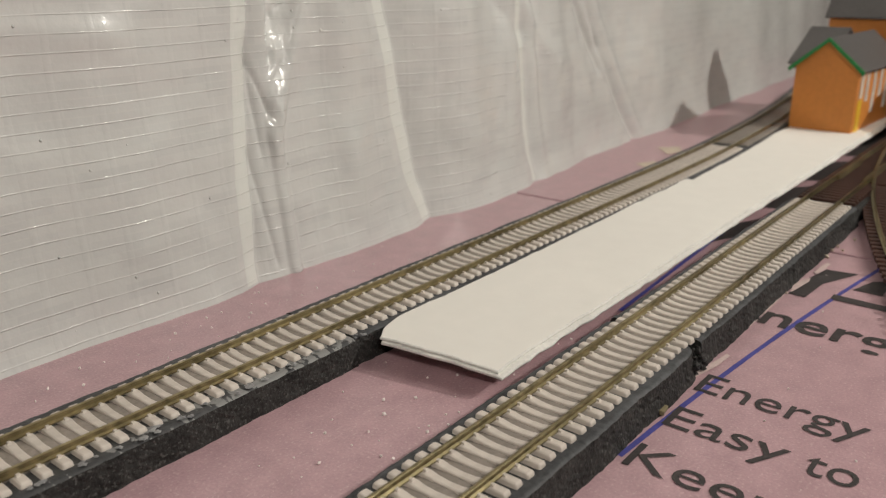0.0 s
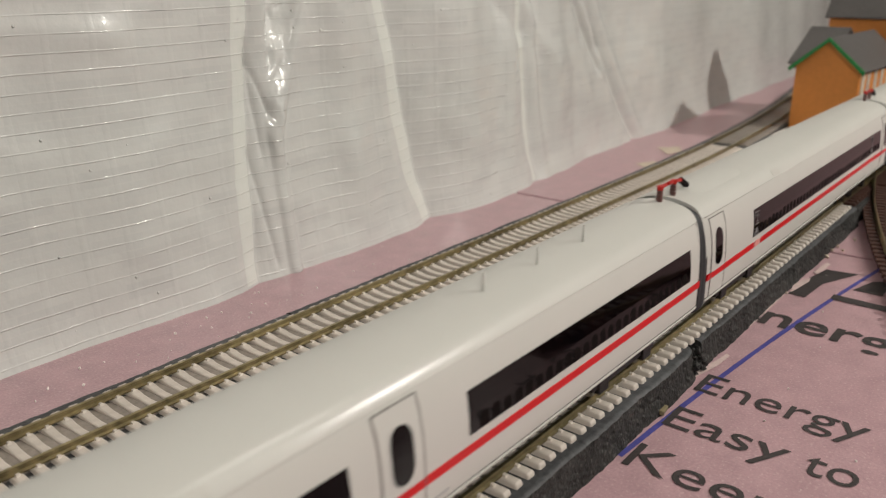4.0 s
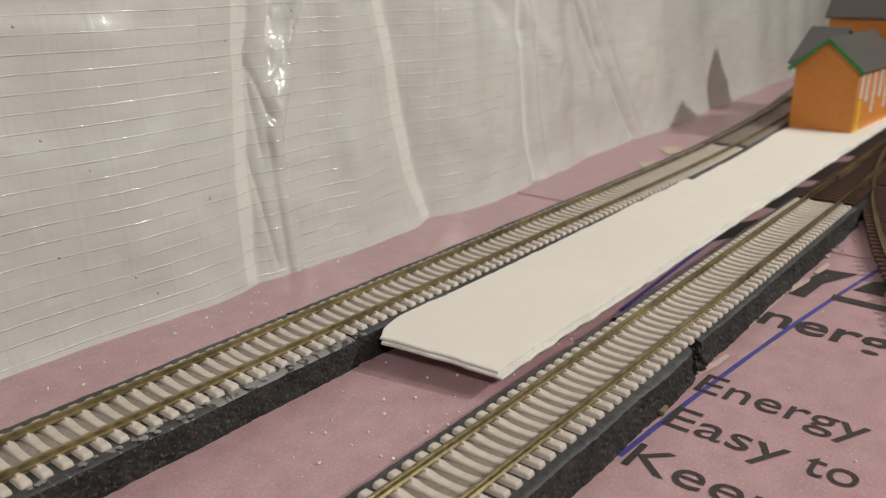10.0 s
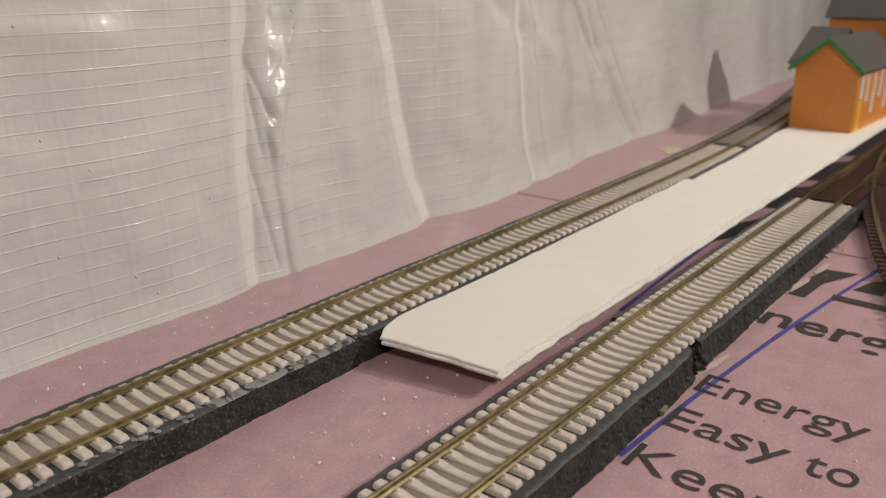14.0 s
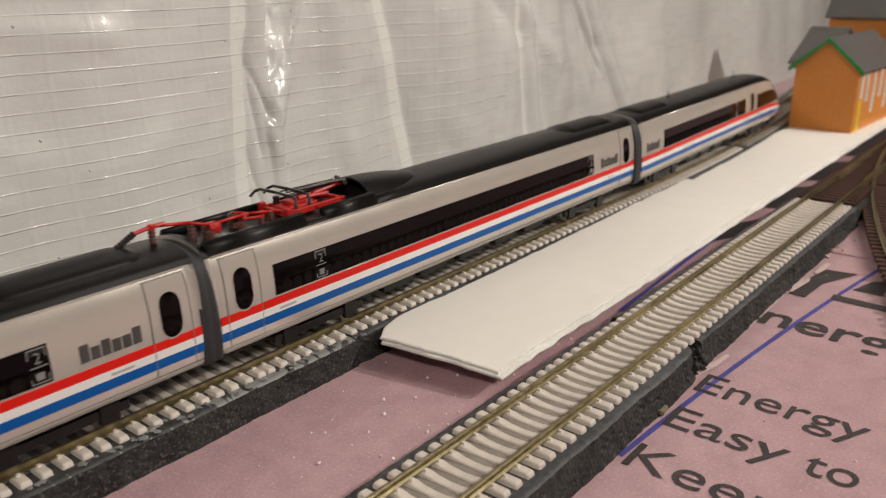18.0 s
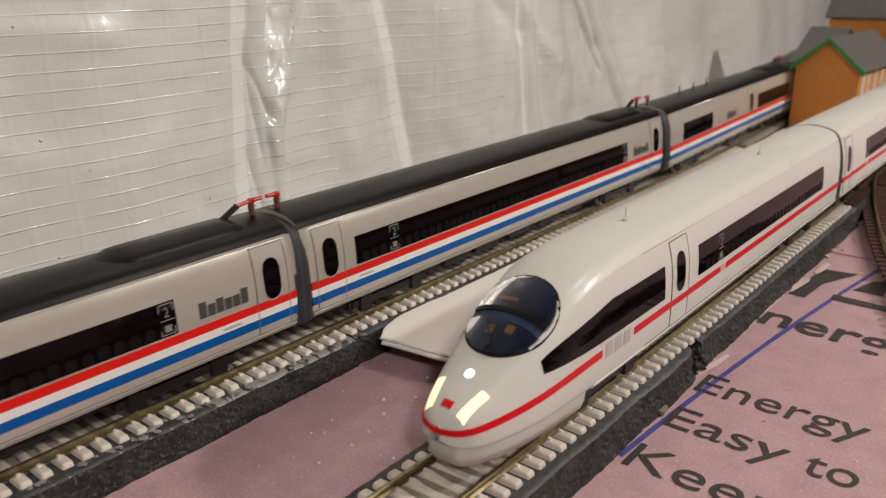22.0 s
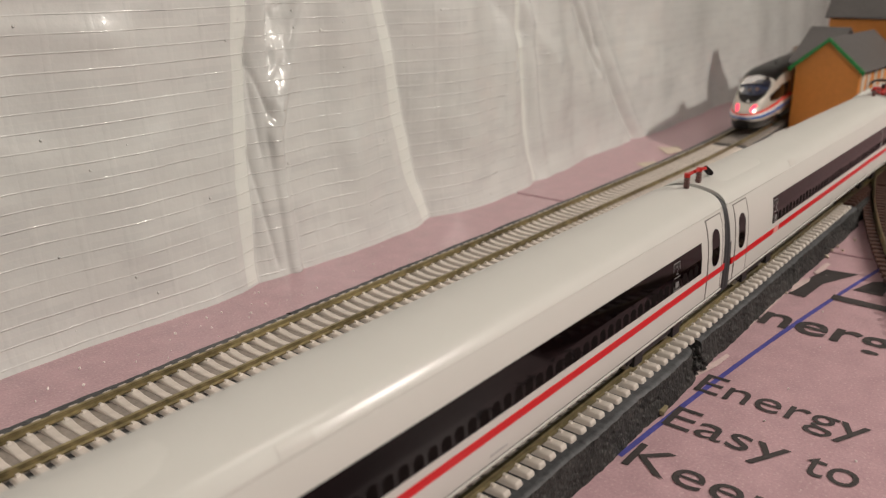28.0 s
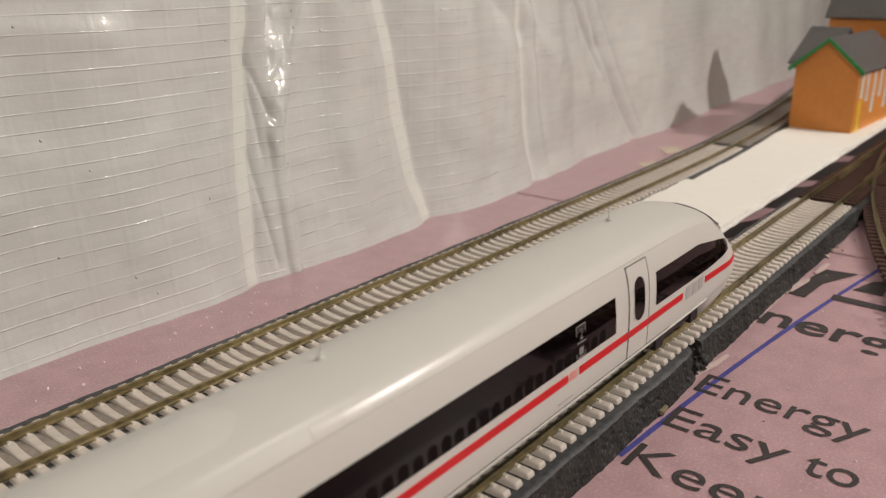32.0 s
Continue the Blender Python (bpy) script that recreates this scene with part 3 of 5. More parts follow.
# torn foam in the gap between the two lengths of bed
rng = random.Random(17)
lumps = []
for k in range(46):
    r = rng.uniform(0.0007, 0.0019)
    x, y, z = 0.2635 + rng.gauss(0, 0.0022), rng.uniform(0.0945, 0.1020), rng.uniform(0.0006, 0.0082)
    if y < 0.0965:
        z *= 0.7
    bm = bmesh.new()
    bmesh.ops.create_icosphere(bm, subdivisions=1, radius=r)
    for q in bm.verts:
        q.co = q.co * rng.uniform(0.7, 1.25) + Vector((x, y, max(z, r * 0.7)))
    lumps.append(data_of(bm))
put("torn_foam", *joined(*lumps), M_BED, right_bed, "crumbled black foam")


# ---- rest of both ovals, out of the camera's sight ----
def rest(route, d0, d1, label):
    ob = thing("railway_track", label, "model track", "lengths of model track")
    for side in (-0.009, 0.009):
        put("rail", *sweep(route.line(d0, d1, 0.03, side), RAIL_PROFILE, RAILTOP), M_RAIL, ob, "brass-coloured rail")
    put("bed_top", *sweep(route.line(d0, d1, 0.03), [(-0.019, 0.0), (-0.0185, SEAT - 0.0022), (0.0185, SEAT - 0.0022), (0.019, 0.0)], 0.0), M_BED, ob, "black foam strip")
    out, d = [], d0 + 0.003
    while d < d1:
        x, y, h = route.at(d)
        out.append(moved(box(-0.0015, 0.0015, -0.015, 0.015, -0.0022, 0.0), pose(x, y, SEAT, 0, 0, math.degrees(h))))
        d += 0.0084
    sl = put("sleepers", *joined(*out), M_SLEEPER, ob)
    sl["kind"] = "stuff"
    return ob


rest(FAR, far_d(1.021), FAR.total + far_d(-0.021), "brass rails on pale sleepers, far oval round the bench")
rest(NEAR, near_d(0.019), NEAR.total + near_d(0.846), "brass rails on pale sleepers, near oval round the bench")
# ---- white card platform between the tracks ----
def ragged(x, seed, a=0.0006):
    """A torn edge's wander: long waves, nicks and fibres."""
    return a * noise.noise(Vector((x * 38, seed, 0))) + 0.7 * a * noise.noise(Vector((x * 130, seed, 3))) + 0.4 * a * noise.noise(Vector((x * 420, seed, 7)))


def card_layer(name, ob, x0, x1, lo, hi, z, thick, end, seed, droop, mat, label):
    """One ply of the card. lo(x), hi(x): its edges; end(s): how far its near end is set back, s from the near to the far edge."""
    n, m = int((x1 - x0) / 0.0025), 16
    shells = []
    for inset, dz in ((0.0007, 0.0), (0.0002, -0.0002), (0.0, -0.5 * thick), (0.0003, -thick)):
        grid = []
        for k in range(n + 1):
            t, row = k / n, []
            for q in range(m + 1):
                s = q / m
                x = x0 + (x1 - x0) * t + end(s) * (1 - t) ** 8 + (inset + ragged(s * 0.05, seed + 40, 0.0005) if k == 0 else -inset if k == n else 0.0)
                y = (lo(x) + inset) * (1 - s) + (hi(x) - inset) * s
                warp = 0.0007 * math.sin(t * 5 + seed) - droop * (1 - s) ** 2 * math.exp(-t * 9) + 0.0003 * noise.noise(Vector((x * 25, y * 25, seed)))
                row.append((x, y, z + dz + warp))
            grid.append(row)
        shells.append(grid)
    put(name, *loft(shells[0]), mat, ob, label, True)
    rims = []
    for pick in (lambda g: [r[0] for r in g], lambda g: [r[-1] for r in g][::-1], lambda g: g[0][::-1], lambda g: g[-1]):
        rims.append(loft([list(c) for c in zip(*[pick(g) for g in shells])]))
    put("torn_edge", *joined(*rims), M_CARDEDGE, ob, "torn fibrous card edge")
    put("card_back", *loft([r[::-1] for r in shells[-1]]), M_CARD, ob)


def card(x0, x1, lo, hi, z, seed, droop, end):
    ob = thing("card_platform", "white torn card strip lying between the tracks as a platform", "card", "white card strips")
    card_layer("card_face", ob, x0 + 0.0008, x1, lambda x: lo(x) + 0.0024 + ragged(x, seed, 0.0010), lambda x: hi(x) + ragged(x, seed + 1, 0.0009), z, 0.0012, end, seed, droop, M_CARD, "smooth white card face")
    card_layer("card_ply", ob, x0, x1 - 0.0004, lambda x: lo(x) + ragged(x, seed + 2, 0.0008), lambda x: hi(x) - 0.0006 + ragged(x, seed + 3, 0.0007), z - 0.00125, 0.0013, end, seed, droop * 1.05, M_CARDEDGE, "rough lower ply of the card")
    return ob


# the near end is cut askew and its far corner is clipped
card(0.1955, 0.490, lambda x: 0.1402, lambda x: 0.1985 - 0.0085 * max(0.0, 1 - (x - 0.1955) / 0.020) ** 1.6, 0.0114, 3, 0.0022, lambda s: 0.0078 * (1 - s))
card(0.4905, 1.25, lambda x: 0.1425, lambda x: min(0.2065, 0.2000 + 0.05 * max(0.0, x - 0.55)), 0.0102, 5, 0.0, lambda s: 0.0)
for x0, x1 in ((0.235, 0.47), (0.52, 1.22)):
    tagged(put("foam_packing", *box(x0, x1, 0.160, 0.186, 0.0, 0.0068), M_FOAM), "pink foam packing strip under the card platform", "packing", group="packing strips")


# ---- toy buildings ----
def house(x0, y0, width, depth, wall, rise, z0, turn, label):
    """Gabled toy house: gable wall towards -x, long side towards -y."""
    ob = thing("toy_house", label, "toy house", "toy houses", pose(x0, y0, z0, 0, 0, turn))
    t, mid, long = 0.0015, width / 2, 0.112
    gable = [(0, 0), (width, 0), (width, wall), (mid, wall + rise), (0, wall)]
    for x in (-0.0004,):
        v = [(x, y, z) for y, z in gable] + [(x + t, y, z) for y, z in gable]
        f = [[4, 3, 2, 1, 0], [5, 6, 7, 8, 9]] + [[k, (k + 1) % 5, 5 + (k + 1) % 5, 5 + k] for k in range(5)]
        put("gable_wall", v, f, M_ORANGE, ob, "plain orange gable wall")
    top = wall + rise * 1.26
    put("side_wall", *box(t, long - t, 0.0, t, 0, wall), M_ORANGE, ob, "orange front wall")
    put("back_wall", *box(long - t, long, 0.0, width, 0, wall + rise * 0.3), M_ORANGE, ob, "orange back wall")
    side = [(t, 0), (depth - t, 0), (depth - t, wall), (depth / 2, top), (t, wall)]
    for y in (width - t,):
        v = [(x, y, z) for x, z in side] + [(x, y + t, z) for x, z in side]
        put("side_wall", v, [[0, 1, 2, 3, 4], [9, 8, 7, 6, 5]] + [[k, 5 + k, 5 + (k + 1) % 5, (k + 1) % 5] for k in range(5)], M_ORANGE, ob, "orange side wall")
    # main roof: ridge across, behind the front gable
    ms = math.atan2(top - wall, depth / 2)
    for sg in (1, -1):
        ov = 0.003 if sg < 0 else -0.0006
        e, r = Vector((depth / 2 - sg * (depth / 2 + ov), 0, wall - ov * math.tan(ms))), Vector((depth / 2, 0, top))
        up = Vector((-sg * math.sin(ms), 0, math.cos(ms))) * 0.0014
        v = []
        for y in (mid, width + 0.0075):
            v += [Vector((0, y, 0)) + p for p in (e, r, r + Vector((0, 0, 0.0017)), e + up)]
        put("roof_slope", v, [[3, 2, 1, 0], [4, 5, 6, 7], [1, 5, 4, 0], [2, 6, 5, 1], [3, 7, 6, 2], [0, 4, 7, 3]], M_SLATE, ob, "dark grey slate roof slope")
    over, th = 0.0040, 0.0016
    slope = math.atan2(rise, mid)
    for sg in (1, -1):
        e = Vector((0, mid - sg * (mid + over), wall - over * math.tan(slope)))
        r = Vector((0, mid, wall + rise))
        up = Vector((0, -sg * math.sin(slope), math.cos(slope))) * th
        v = []
        for x in (-0.004, long + 0.003):
            v += [Vector((x, 0, 0)) + p for p in (e, r, r + Vector((0, 0, th / math.cos(slope))), e + up)]
        f = [[0, 1, 2, 3], [7, 6, 5, 4], [0, 4, 5, 1], [1, 5, 6, 2], [2, 6, 7, 3], [3, 7, 4, 0]]
        put("roof_slope", v, f, M_SLATE, ob, "dark grey slate roof slope")
        w = 0.0026
        for x in (-0.0052,):
            v = []
            for dx in (0, 0.0012):
                v += [Vector((x + dx, 0, 0)) + p for p in (e - Vector((0, 0, w * 0.5)), r - Vector((0, 0, w * 0.5)), r + Vector((0, 0, th + 0.0006)), e + up + Vector((0, 0, 0.0006)))]
            put("bargeboard", v, f, M_GREEN, ob, "green painted bargeboard")
    # front wall: yellow door under a cream light, tall narrow white windows
    put("door", *box(0.0060, 0.0150, -0.0006, 0.0, 0.0005, wall * 0.50), M_YELLOW, ob, "yellow door")
    put("door_light", *box(0.0060, 0.0150, -0.0006, 0.0, wall * 0.53, wall * 0.90), M_CREAM, ob, "cream panel over the door")
    for wx, lo in ((0.0225, 0.46), (0.0420, 0.24), (0.0600, 0.46), (0.0780, 0.24), (0.0960, 0.46)):
        lo, hi = wall * lo, wall * 0.92
        fr = put("window", *joined(box(wx, wx + 0.0014, -0.0008, 0, lo, hi), box(wx + 0.0046, wx + 0.0060, -0.0008, 0, lo, hi), box(wx + 0.0014, wx + 0.0046, -0.0008, 0, lo, lo + 0.0014), box(wx + 0.0014, wx + 0.0046, -0.0008, 0, hi - 0.0014, hi)), M_WHITE, ob, "tall white window frame")
        put("pane", *box(wx + 0.0014, wx + 0.0046, -0.0003, 0, lo + 0.0014, hi - 0.0014), M_LENS, fr)
    return ob


house(0.7200, 0.1568, 0.0500, 0.094, 0.0520, 0.0215, 0.0101, -3.0, "small orange toy house, grey roof, green bargeboards, on the card")


def barn():
    """Taller building behind: its ridge runs across, a roof slope and a plain wall face -x."""
    ob = thing("toy_house", "tall orange toy building with a dark grey roof", "toy house", "toy houses", pose(0.848, 0.126, 0.0101))
    w, d, h, rise, t = 0.092, 0.046, 0.0890, 0.030, 0.0015
    put("front_wall", *box(0, t, 0, w, 0, h), M_ORANGE, ob, "plain orange wall")
    put("back_wall", *box(d - t, d, 0, w, 0, h), M_ORANGE, ob, "plain orange wall")
    prof = [(t, 0), (d - t, 0), (d - t, h), (d / 2, h + rise), (t, h)]
    for y in (0.0, w - t):
        v = [(x, y, z) for x, z in prof] + [(x, y + t, z) for x, z in prof]
        put("gable_wall", v, [[0, 1, 2, 3, 4], [9, 8, 7, 6, 5]] + [[k, 5 + k, 5 + (k + 1) % 5, (k + 1) % 5] for k in range(5)], M_ORANGE, ob, "orange gable wall")
    sl = math.atan2(rise, d / 2)
    for sg in (1, -1):
        e, r = Vector((d / 2 - sg * (d / 2 + 0.004), 0, h - 0.004 * math.tan(sl))), Vector((d / 2, 0, h + rise))
        up = Vector((-sg * math.sin(sl), 0, math.cos(sl))) * 0.0018
        v = []
        for y in (-0.003, w + 0.003):
            v += [Vector((0, y, 0)) + p for p in (e, r, r + Vector((0, 0, 0.0022)), e + up)]
        put("roof_slope", v, [[3, 2, 1, 0], [4, 5, 6, 7], [1, 5, 4, 0], [2, 6, 5, 1], [3, 7, 6, 2], [0, 4, 7, 3]], M_SLATE, ob, "dark grey roof slope")
    return ob


barn()


# ---- printing and marks on the foam ----
def words(text, x, y, cap, width, label, bold=0.0):
    """Printed words: reading direction -y, tops of letters towards +x."""
    cu = bpy.data.curves.new("print", "FONT")
    cu.body, cu.size, cu.resolution_u, cu.offset, cu.extrude = text, 1.0, 4, bold, 0.0
    tmp = bpy.data.objects.new("print", cu)
    scene.collection.objects.link(tmp)
    bpy.context.view_layer.update()
    me = bpy.data.meshes.new_from_object(tmp.evaluated_get(bpy.context.evaluated_depsgraph_get()))
    scene.collection.objects.unlink(tmp)
    bpy.data.objects.remove(tmp)
    lo, hi = min(v.co.x for v in me.vertices), max(v.co.x for v in me.vertices)
    for v in me.vertices:
        v.co = Vector((x + v.co.y / 0.71 * cap, y - (v.co.x - lo) / (hi - lo) * width, 0.0003))
    me.materials.clear()
    me.materials.append(M_INK)
    me.flip_normals()
    ob = new("printed_word", me)
    return tagged(ob, label, "printed word", "print on the foam")


words("Energy", 0.2500, 0.0918, 0.0146, 0.0550, "dark printed word Energy on pink foam")
words("Easy", 0.2220, 0.0908, 0.0143, 0.0380, "dark printed word Easy on pink foam")
words("to", 0.2220, 0.0478, 0.0143, 0.0148, "dark printed word to on pink foam")
words("Keep", 0.1938, 0.0905, 0.0142, 0.0462, "dark printed word Keep on pink foam")
words("Energy", 0.3212, 0.1080, 0.0205, 0.0765, "bold dark printed word Energy, partly under the track bed", 0.014)


def mark(name, pts, mat, z, label, category):
    v = [(x, y, z) for x, y in pts]
    return tagged(put(name, v, [list(range(len(v)))], mat), label, category, "print on the foam")


mark("print_shape", [(0.3610, 0.0940), (0.3605, 0.0866), (0.3825, 0.0850), (0.4058, 0.0751), (0.4035, 0.0890), (0.3800, 0.0935)], M_INK, 0.0003, "large dark printed letter shape, cropped by the track bed", "printed shape")
mark("print_shape", [(0.3830, 0.0722), (0.3995, 0.0675), (0.4050, 0.0600), (0.3830, 0.0600)], M_INK, 0.0003, "large dark printed letter shape beside the brown track", "printed shape")
mark("print_shape", [(0.3655, 0.0775), (0.3720, 0.0775), (0.3705, 0.0400), (0.3640, 0.0400)], M_INK, 0.0003, "large dark printed bar beside the brown track", "printed shape")


def stroke(pts, w, mat, z, name, label):
    """A hand-drawn line of slightly uneven width."""
    rings = []
    for k, (x, y) in enumerate(pts):
        a, b = pts[max(0, k - 1)], pts[min(len(pts) - 1, k + 1)]
        h = math.atan2(b[1] - a[1], b[0] - a[0])
        ww = w * (1 + 0.15 * noise.noise(Vector((x * 90, y * 90, 0)))) / 2
        rings.append([(x - ww * math.sin(h), y + ww * math.cos(h), z), (x + ww * math.sin(h), y - ww * math.cos(h), z)])
    return tagged(put(name, *loft([r[::-1] for r in rings]), mat), label, "marker line", "marker lines")


stroke([(x, 0.0924 - 0.06 * (x - 0.2) - 0.21 * (x - 0.2) ** 2) for x in (0.197 + 0.02 * k for k in range(13))], 0.0019, M_BLUEINK, 0.00018, "marker_line", "blue marker line drawn across the pink foam")
stroke([(0.296 + 0.02 * k, 0.1437 + 0.0010 * k) for k in range(8)], 0.0019, M_BLUEINK, 0.0006, "marker_line", "blue marker line beside the near track bed")


# ---- turnout at the end of the near track, and the brown branch that curves off it ----
R_BRANCH, X_BRANCH = 1.15, 0.77


def branch_at(x):
    a = math.asin((X_BRANCH - x) / R_BRANCH)
    return x, Y_NEAR - R_BRANCH * (1 - math.cos(a)), math.pi + a


def branch_line(x0, x1, side, n=24):
    out = []
    for k in range(n + 1):
        x, y, h = branch_at(x0 + (x1 - x0) * k / n)
        out.append((x - side * math.sin(h), y + side * math.cos(h), h))
    return out


turnout = thing("turnout", "model turnout, brass rails on dark brown sleepers", "turnout")
for side in (-0.009, 0.009):
    put("rail", *sweep(NEAR.line(near_d(0.845), near_d(0.4893), 0.02, side), RAIL_PROFILE, RAILTOP), M_RAIL, turnout, "brass-coloured rail")
put("rail", *sweep(branch_line(0.745, 0.560, -0.009), RAIL_PROFILE, RAILTOP), M_RAIL, turnout, "brass-coloured curved rail")
put("rail", *sweep(branch_line(0.745, 0.560, 0.009), RAIL_PROFILE, RAILTOP), M_RAIL, turnout, "brass-coloured curved rail")
for sd, x0, x1 in ((-0.0074, 0.60, 0.545), (0.0074, 0.60, 0.545)):
    put("check_rail", *sweep(NEAR.line(near_d(x0), near_d(x1), 0.01, sd), RAIL_PROFILE, RAILTOP), M_RAIL, turnout, "short brass check rail")
x = 0.4925
while x < 0.845:
    lo = min(Y_NEAR, branch_at(min(x, 0.769))[1]) - 0.0155 if x > 0.545 else Y_NEAR - 0.0155
    hi = Y_NEAR + 0.0155
    me = plank_mesh("sleeper_long", hi - lo)
    share("sleeper", me, turnout, pose(x, (lo + hi) / 2, SEAT))
    x += 0.0064
put("turnout_base", *box(0.4905, 0.845, Y_NEAR - 0.018, Y_NEAR + 0.018, 0.0, SEAT - 0.0024, 0.0008), M_BED, turnout, "black foam under the turnout")

def ramp_at(x):
    """How far the branch has come down, and its place, x metres along the plan, pushed out from the camera to fit its
    view.
    """
    t = min(1.0, max(0.0, (0.560 - x) / 0.11))
    k = t * t * (3 - 2 * t)
    px, py, ph = branch_at(x)
    return px * (1 + 0.045 * k), py * (1 + 0.045 * k), ph, 0.0060 * k


branch = thing("railway_track", "brass rails on dark brown sleepers curving off the near track", "model track", "lengths of model track")
for side in (-0.009, 0.009):
    rings = []
    for k in range(31):
        px, py, ph, down = ramp_at(0.559 - 0.289 * k / 30)
        rings.append([(px - (side + a) * math.sin(ph), py + (side + a) * math.cos(ph), RAILTOP - down + u) for a, u in RAIL_PROFILE])
    put("rail", *loft(rings, closed=True, caps=True), M_RAIL, branch, "brass-coloured rail")
x = 0.541
while x > 0.27:
    px, py, ph, down = ramp_at(x)
    share("sleeper", PLANK, branch, pose(px, py, SEAT - down, 0, 0, math.degrees(ph)))
    x -= 0.0060
rows = []
for k in range(41):
    px, py, ph, down = ramp_at(0.5 - 0.23 * k / 40)
    P = lambda s, z: (px - s * math.sin(ph), py + s * math.cos(ph), z)
    rows.append([P(-0.0112, 0.0), P(-0.0108, SEAT - 0.0023 - down), P(0.0108, SEAT - 0.0023 - down), P(0.0112, 0.0)])
put("bed_top", *loft([r[::-1] for r in rows]), M_BED, branch, "black foam under the branch")

# ---- crumbs, glue, scraps ----
def scatter(count, seed, areas, r0, r1, mat, name, label, category):
    rng = random.Random(seed)
    out = []
    for _ in range(count):
        x0, x1, y0, y1, *zz = rng.choice(areas)
        x, y, r = rng.uniform(x0, x1), rng.uniform(y0, y1), r0 + (r1 - r0) * rng.random() ** 2
        m = Matrix.Translation((x, y, r * 0.6 + rng.random() * (zz[0] if zz else 0.0))) @ Euler((rng.random() * 6, rng.random() * 6, rng.random() * 6)).to_matrix().to_4x4()
        n = 5
        v = [Vector((0, 0, r * rng.uniform(0.7, 1.1)))] + [Vector((r * rng.uniform(0.6, 1.2) * math.cos(6.283 * k / n), r * rng.uniform(0.6, 1.2) * math.sin(6.283 * k / n), r * rng.uniform(-0.3, 0.3))) for k in range(n)] + [Vector((0, 0, -r * rng.uniform(0.6, 1.0)))]
        f = [[0, 1 + k, 1 + (k + 1) % n] for k in range(n)] + [[6, 1 + (k + 1) % n, 1 + k] for k in range(n)]
        out.append(moved((v, f), m))
    return tagged(put(name, *joined(*out), mat), label, category, kind="stuff")


scatter(46, 3, [(0.10, 0.33, 0.248, 0.285), (0.10, 0.22, 0.25, 0.28)], 0.0004, 0.0009, M_BEAD, "foam_crumbs", "tiny pale foam crumbs scattered beside the far track", "crumbs")
scatter(40, 4, [(0.125, 0.20, 0.136, 0.190), (0.15, 0.26, 0.140, 0.175)], 0.0004, 0.0009, M_BEAD, "foam_crumbs", "tiny pale foam crumbs scattered between the tracks", "crumbs")
scatter(26, 5, [(0.20, 0.40, 0.02, 0.09)], 0.0002, 0.0006, M_BEAD, "foam_crumbs", "tiny pale foam crumbs on the printed foam", "crumbs")


def smear(x, y, r, seed, z):
    """A thin irregular film of dried glue."""
    rng = random.Random(seed)
    pts = [(x + r * rng.uniform(0.35, 1.3) * math.cos(6.283 * k / 14) * 0.8, y + r * rng.uniform(0.35, 1.1) * math.sin(6.283 * k / 14), z) for k in range(14)]
    v = [(x, y, z + 0.0003)] + pts
    return v, [[0, 1 + k, 1 + (k + 1) % 14] for k in range(14)]


rng = random.Random(11)
film = [smear(rng.uniform(0.10, 0.195), Y_FAR - rng.uniform(0.0150, 0.0188), rng.uniform(0.0008, 0.0022), k, SEAT - 0.0011) for k in range(26)] + [smear(rng.uniform(0.03, 0.10), Y_FAR - rng.uniform(0.0160, 0.0185), rng.uniform(0.0008, 0.0020), k + 90, SEAT - 0.0011) for k in range(10)]
tagged(put("glue_film", *joined(*film), M_GLUE), "thin grey smears of dried glue along the track bed", "glue", kind="stuff")

scatter(70, 6, [(0.2605, 0.2655, 0.0965, 0.104, 0.0075), (0.258, 0.269, 0.0945, 0.0985, 0.004)], 0.0007, 0.0018, M_BED, "bed_crumbs", "crumbled black foam where two track beds meet", "crumbs")
scatter(10, 8, [(0.27, 0.45, 0.0935, 0.0965), (0.40, 0.46, 0.088, 0.094)], 0.0006, 0.0016, M_CREAM, "glue_scraps", "pale torn scraps along the foot of the track bed", "scraps")
tagged(put("paper_scrap", *moved(box(-0.0024, 0.0024, -0.0009, 0.0009, 0.0, 0.0016, 0.0003), pose(0.2285, 0.0932, 0.0004, 8, 0, 8)), M_SCRAP), "small olive scrap on the foam beside the track bed", "scrap")
mark("foam_scrap", [(0.5440, 0.2490), (0.5560, 0.2660), (0.5720, 0.2580), (0.5610, 0.2470)], M_CREAM, 0.0005, "flat cream scrap on the foam beside the far track", "scrap")
mark("foam_scrap", [(0.6000, 0.2600), (0.6200, 0.2780), (0.6340, 0.2650), (0.6180, 0.2560)], M_CREAM, 0.0005, "flat cream scrap on the foam beside the far track", "scrap")
for pts in ([(0.3615, 0.0933), (0.3693, 0.0922), (0.3813, 0.0907), (0.3862, 0.0916), (0.3817, 0.0939), (0.3731, 0.0954)], [(0.3129, 0.0959), (0.3266, 0.0969), (0.3466, 0.0964), (0.3594, 0.0961), (0.3589, 0.0945), (0.3442, 0.0942), (0.3239, 0.0946), (0.3126, 0.0944)], [(0.2580, 0.0962), (0.2662, 0.0957), (0.2745, 0.0940), (0.2838, 0.0928), (0.2827, 0.0911), (0.2729, 0.0916), (0.2635, 0.0934), (0.2572, 0.0946)], [(0.3950, 0.0926), (0.4052, 0.0923), (0.4140, 0.0915), (0.4116, 0.0893), (0.4013, 0.0897), (0.3936, 0.0907)]):
    mark("torn_facing", pts, M_PAPER, 0.0005, "pale torn facing scrap along the foot of the track bed", "scrap")
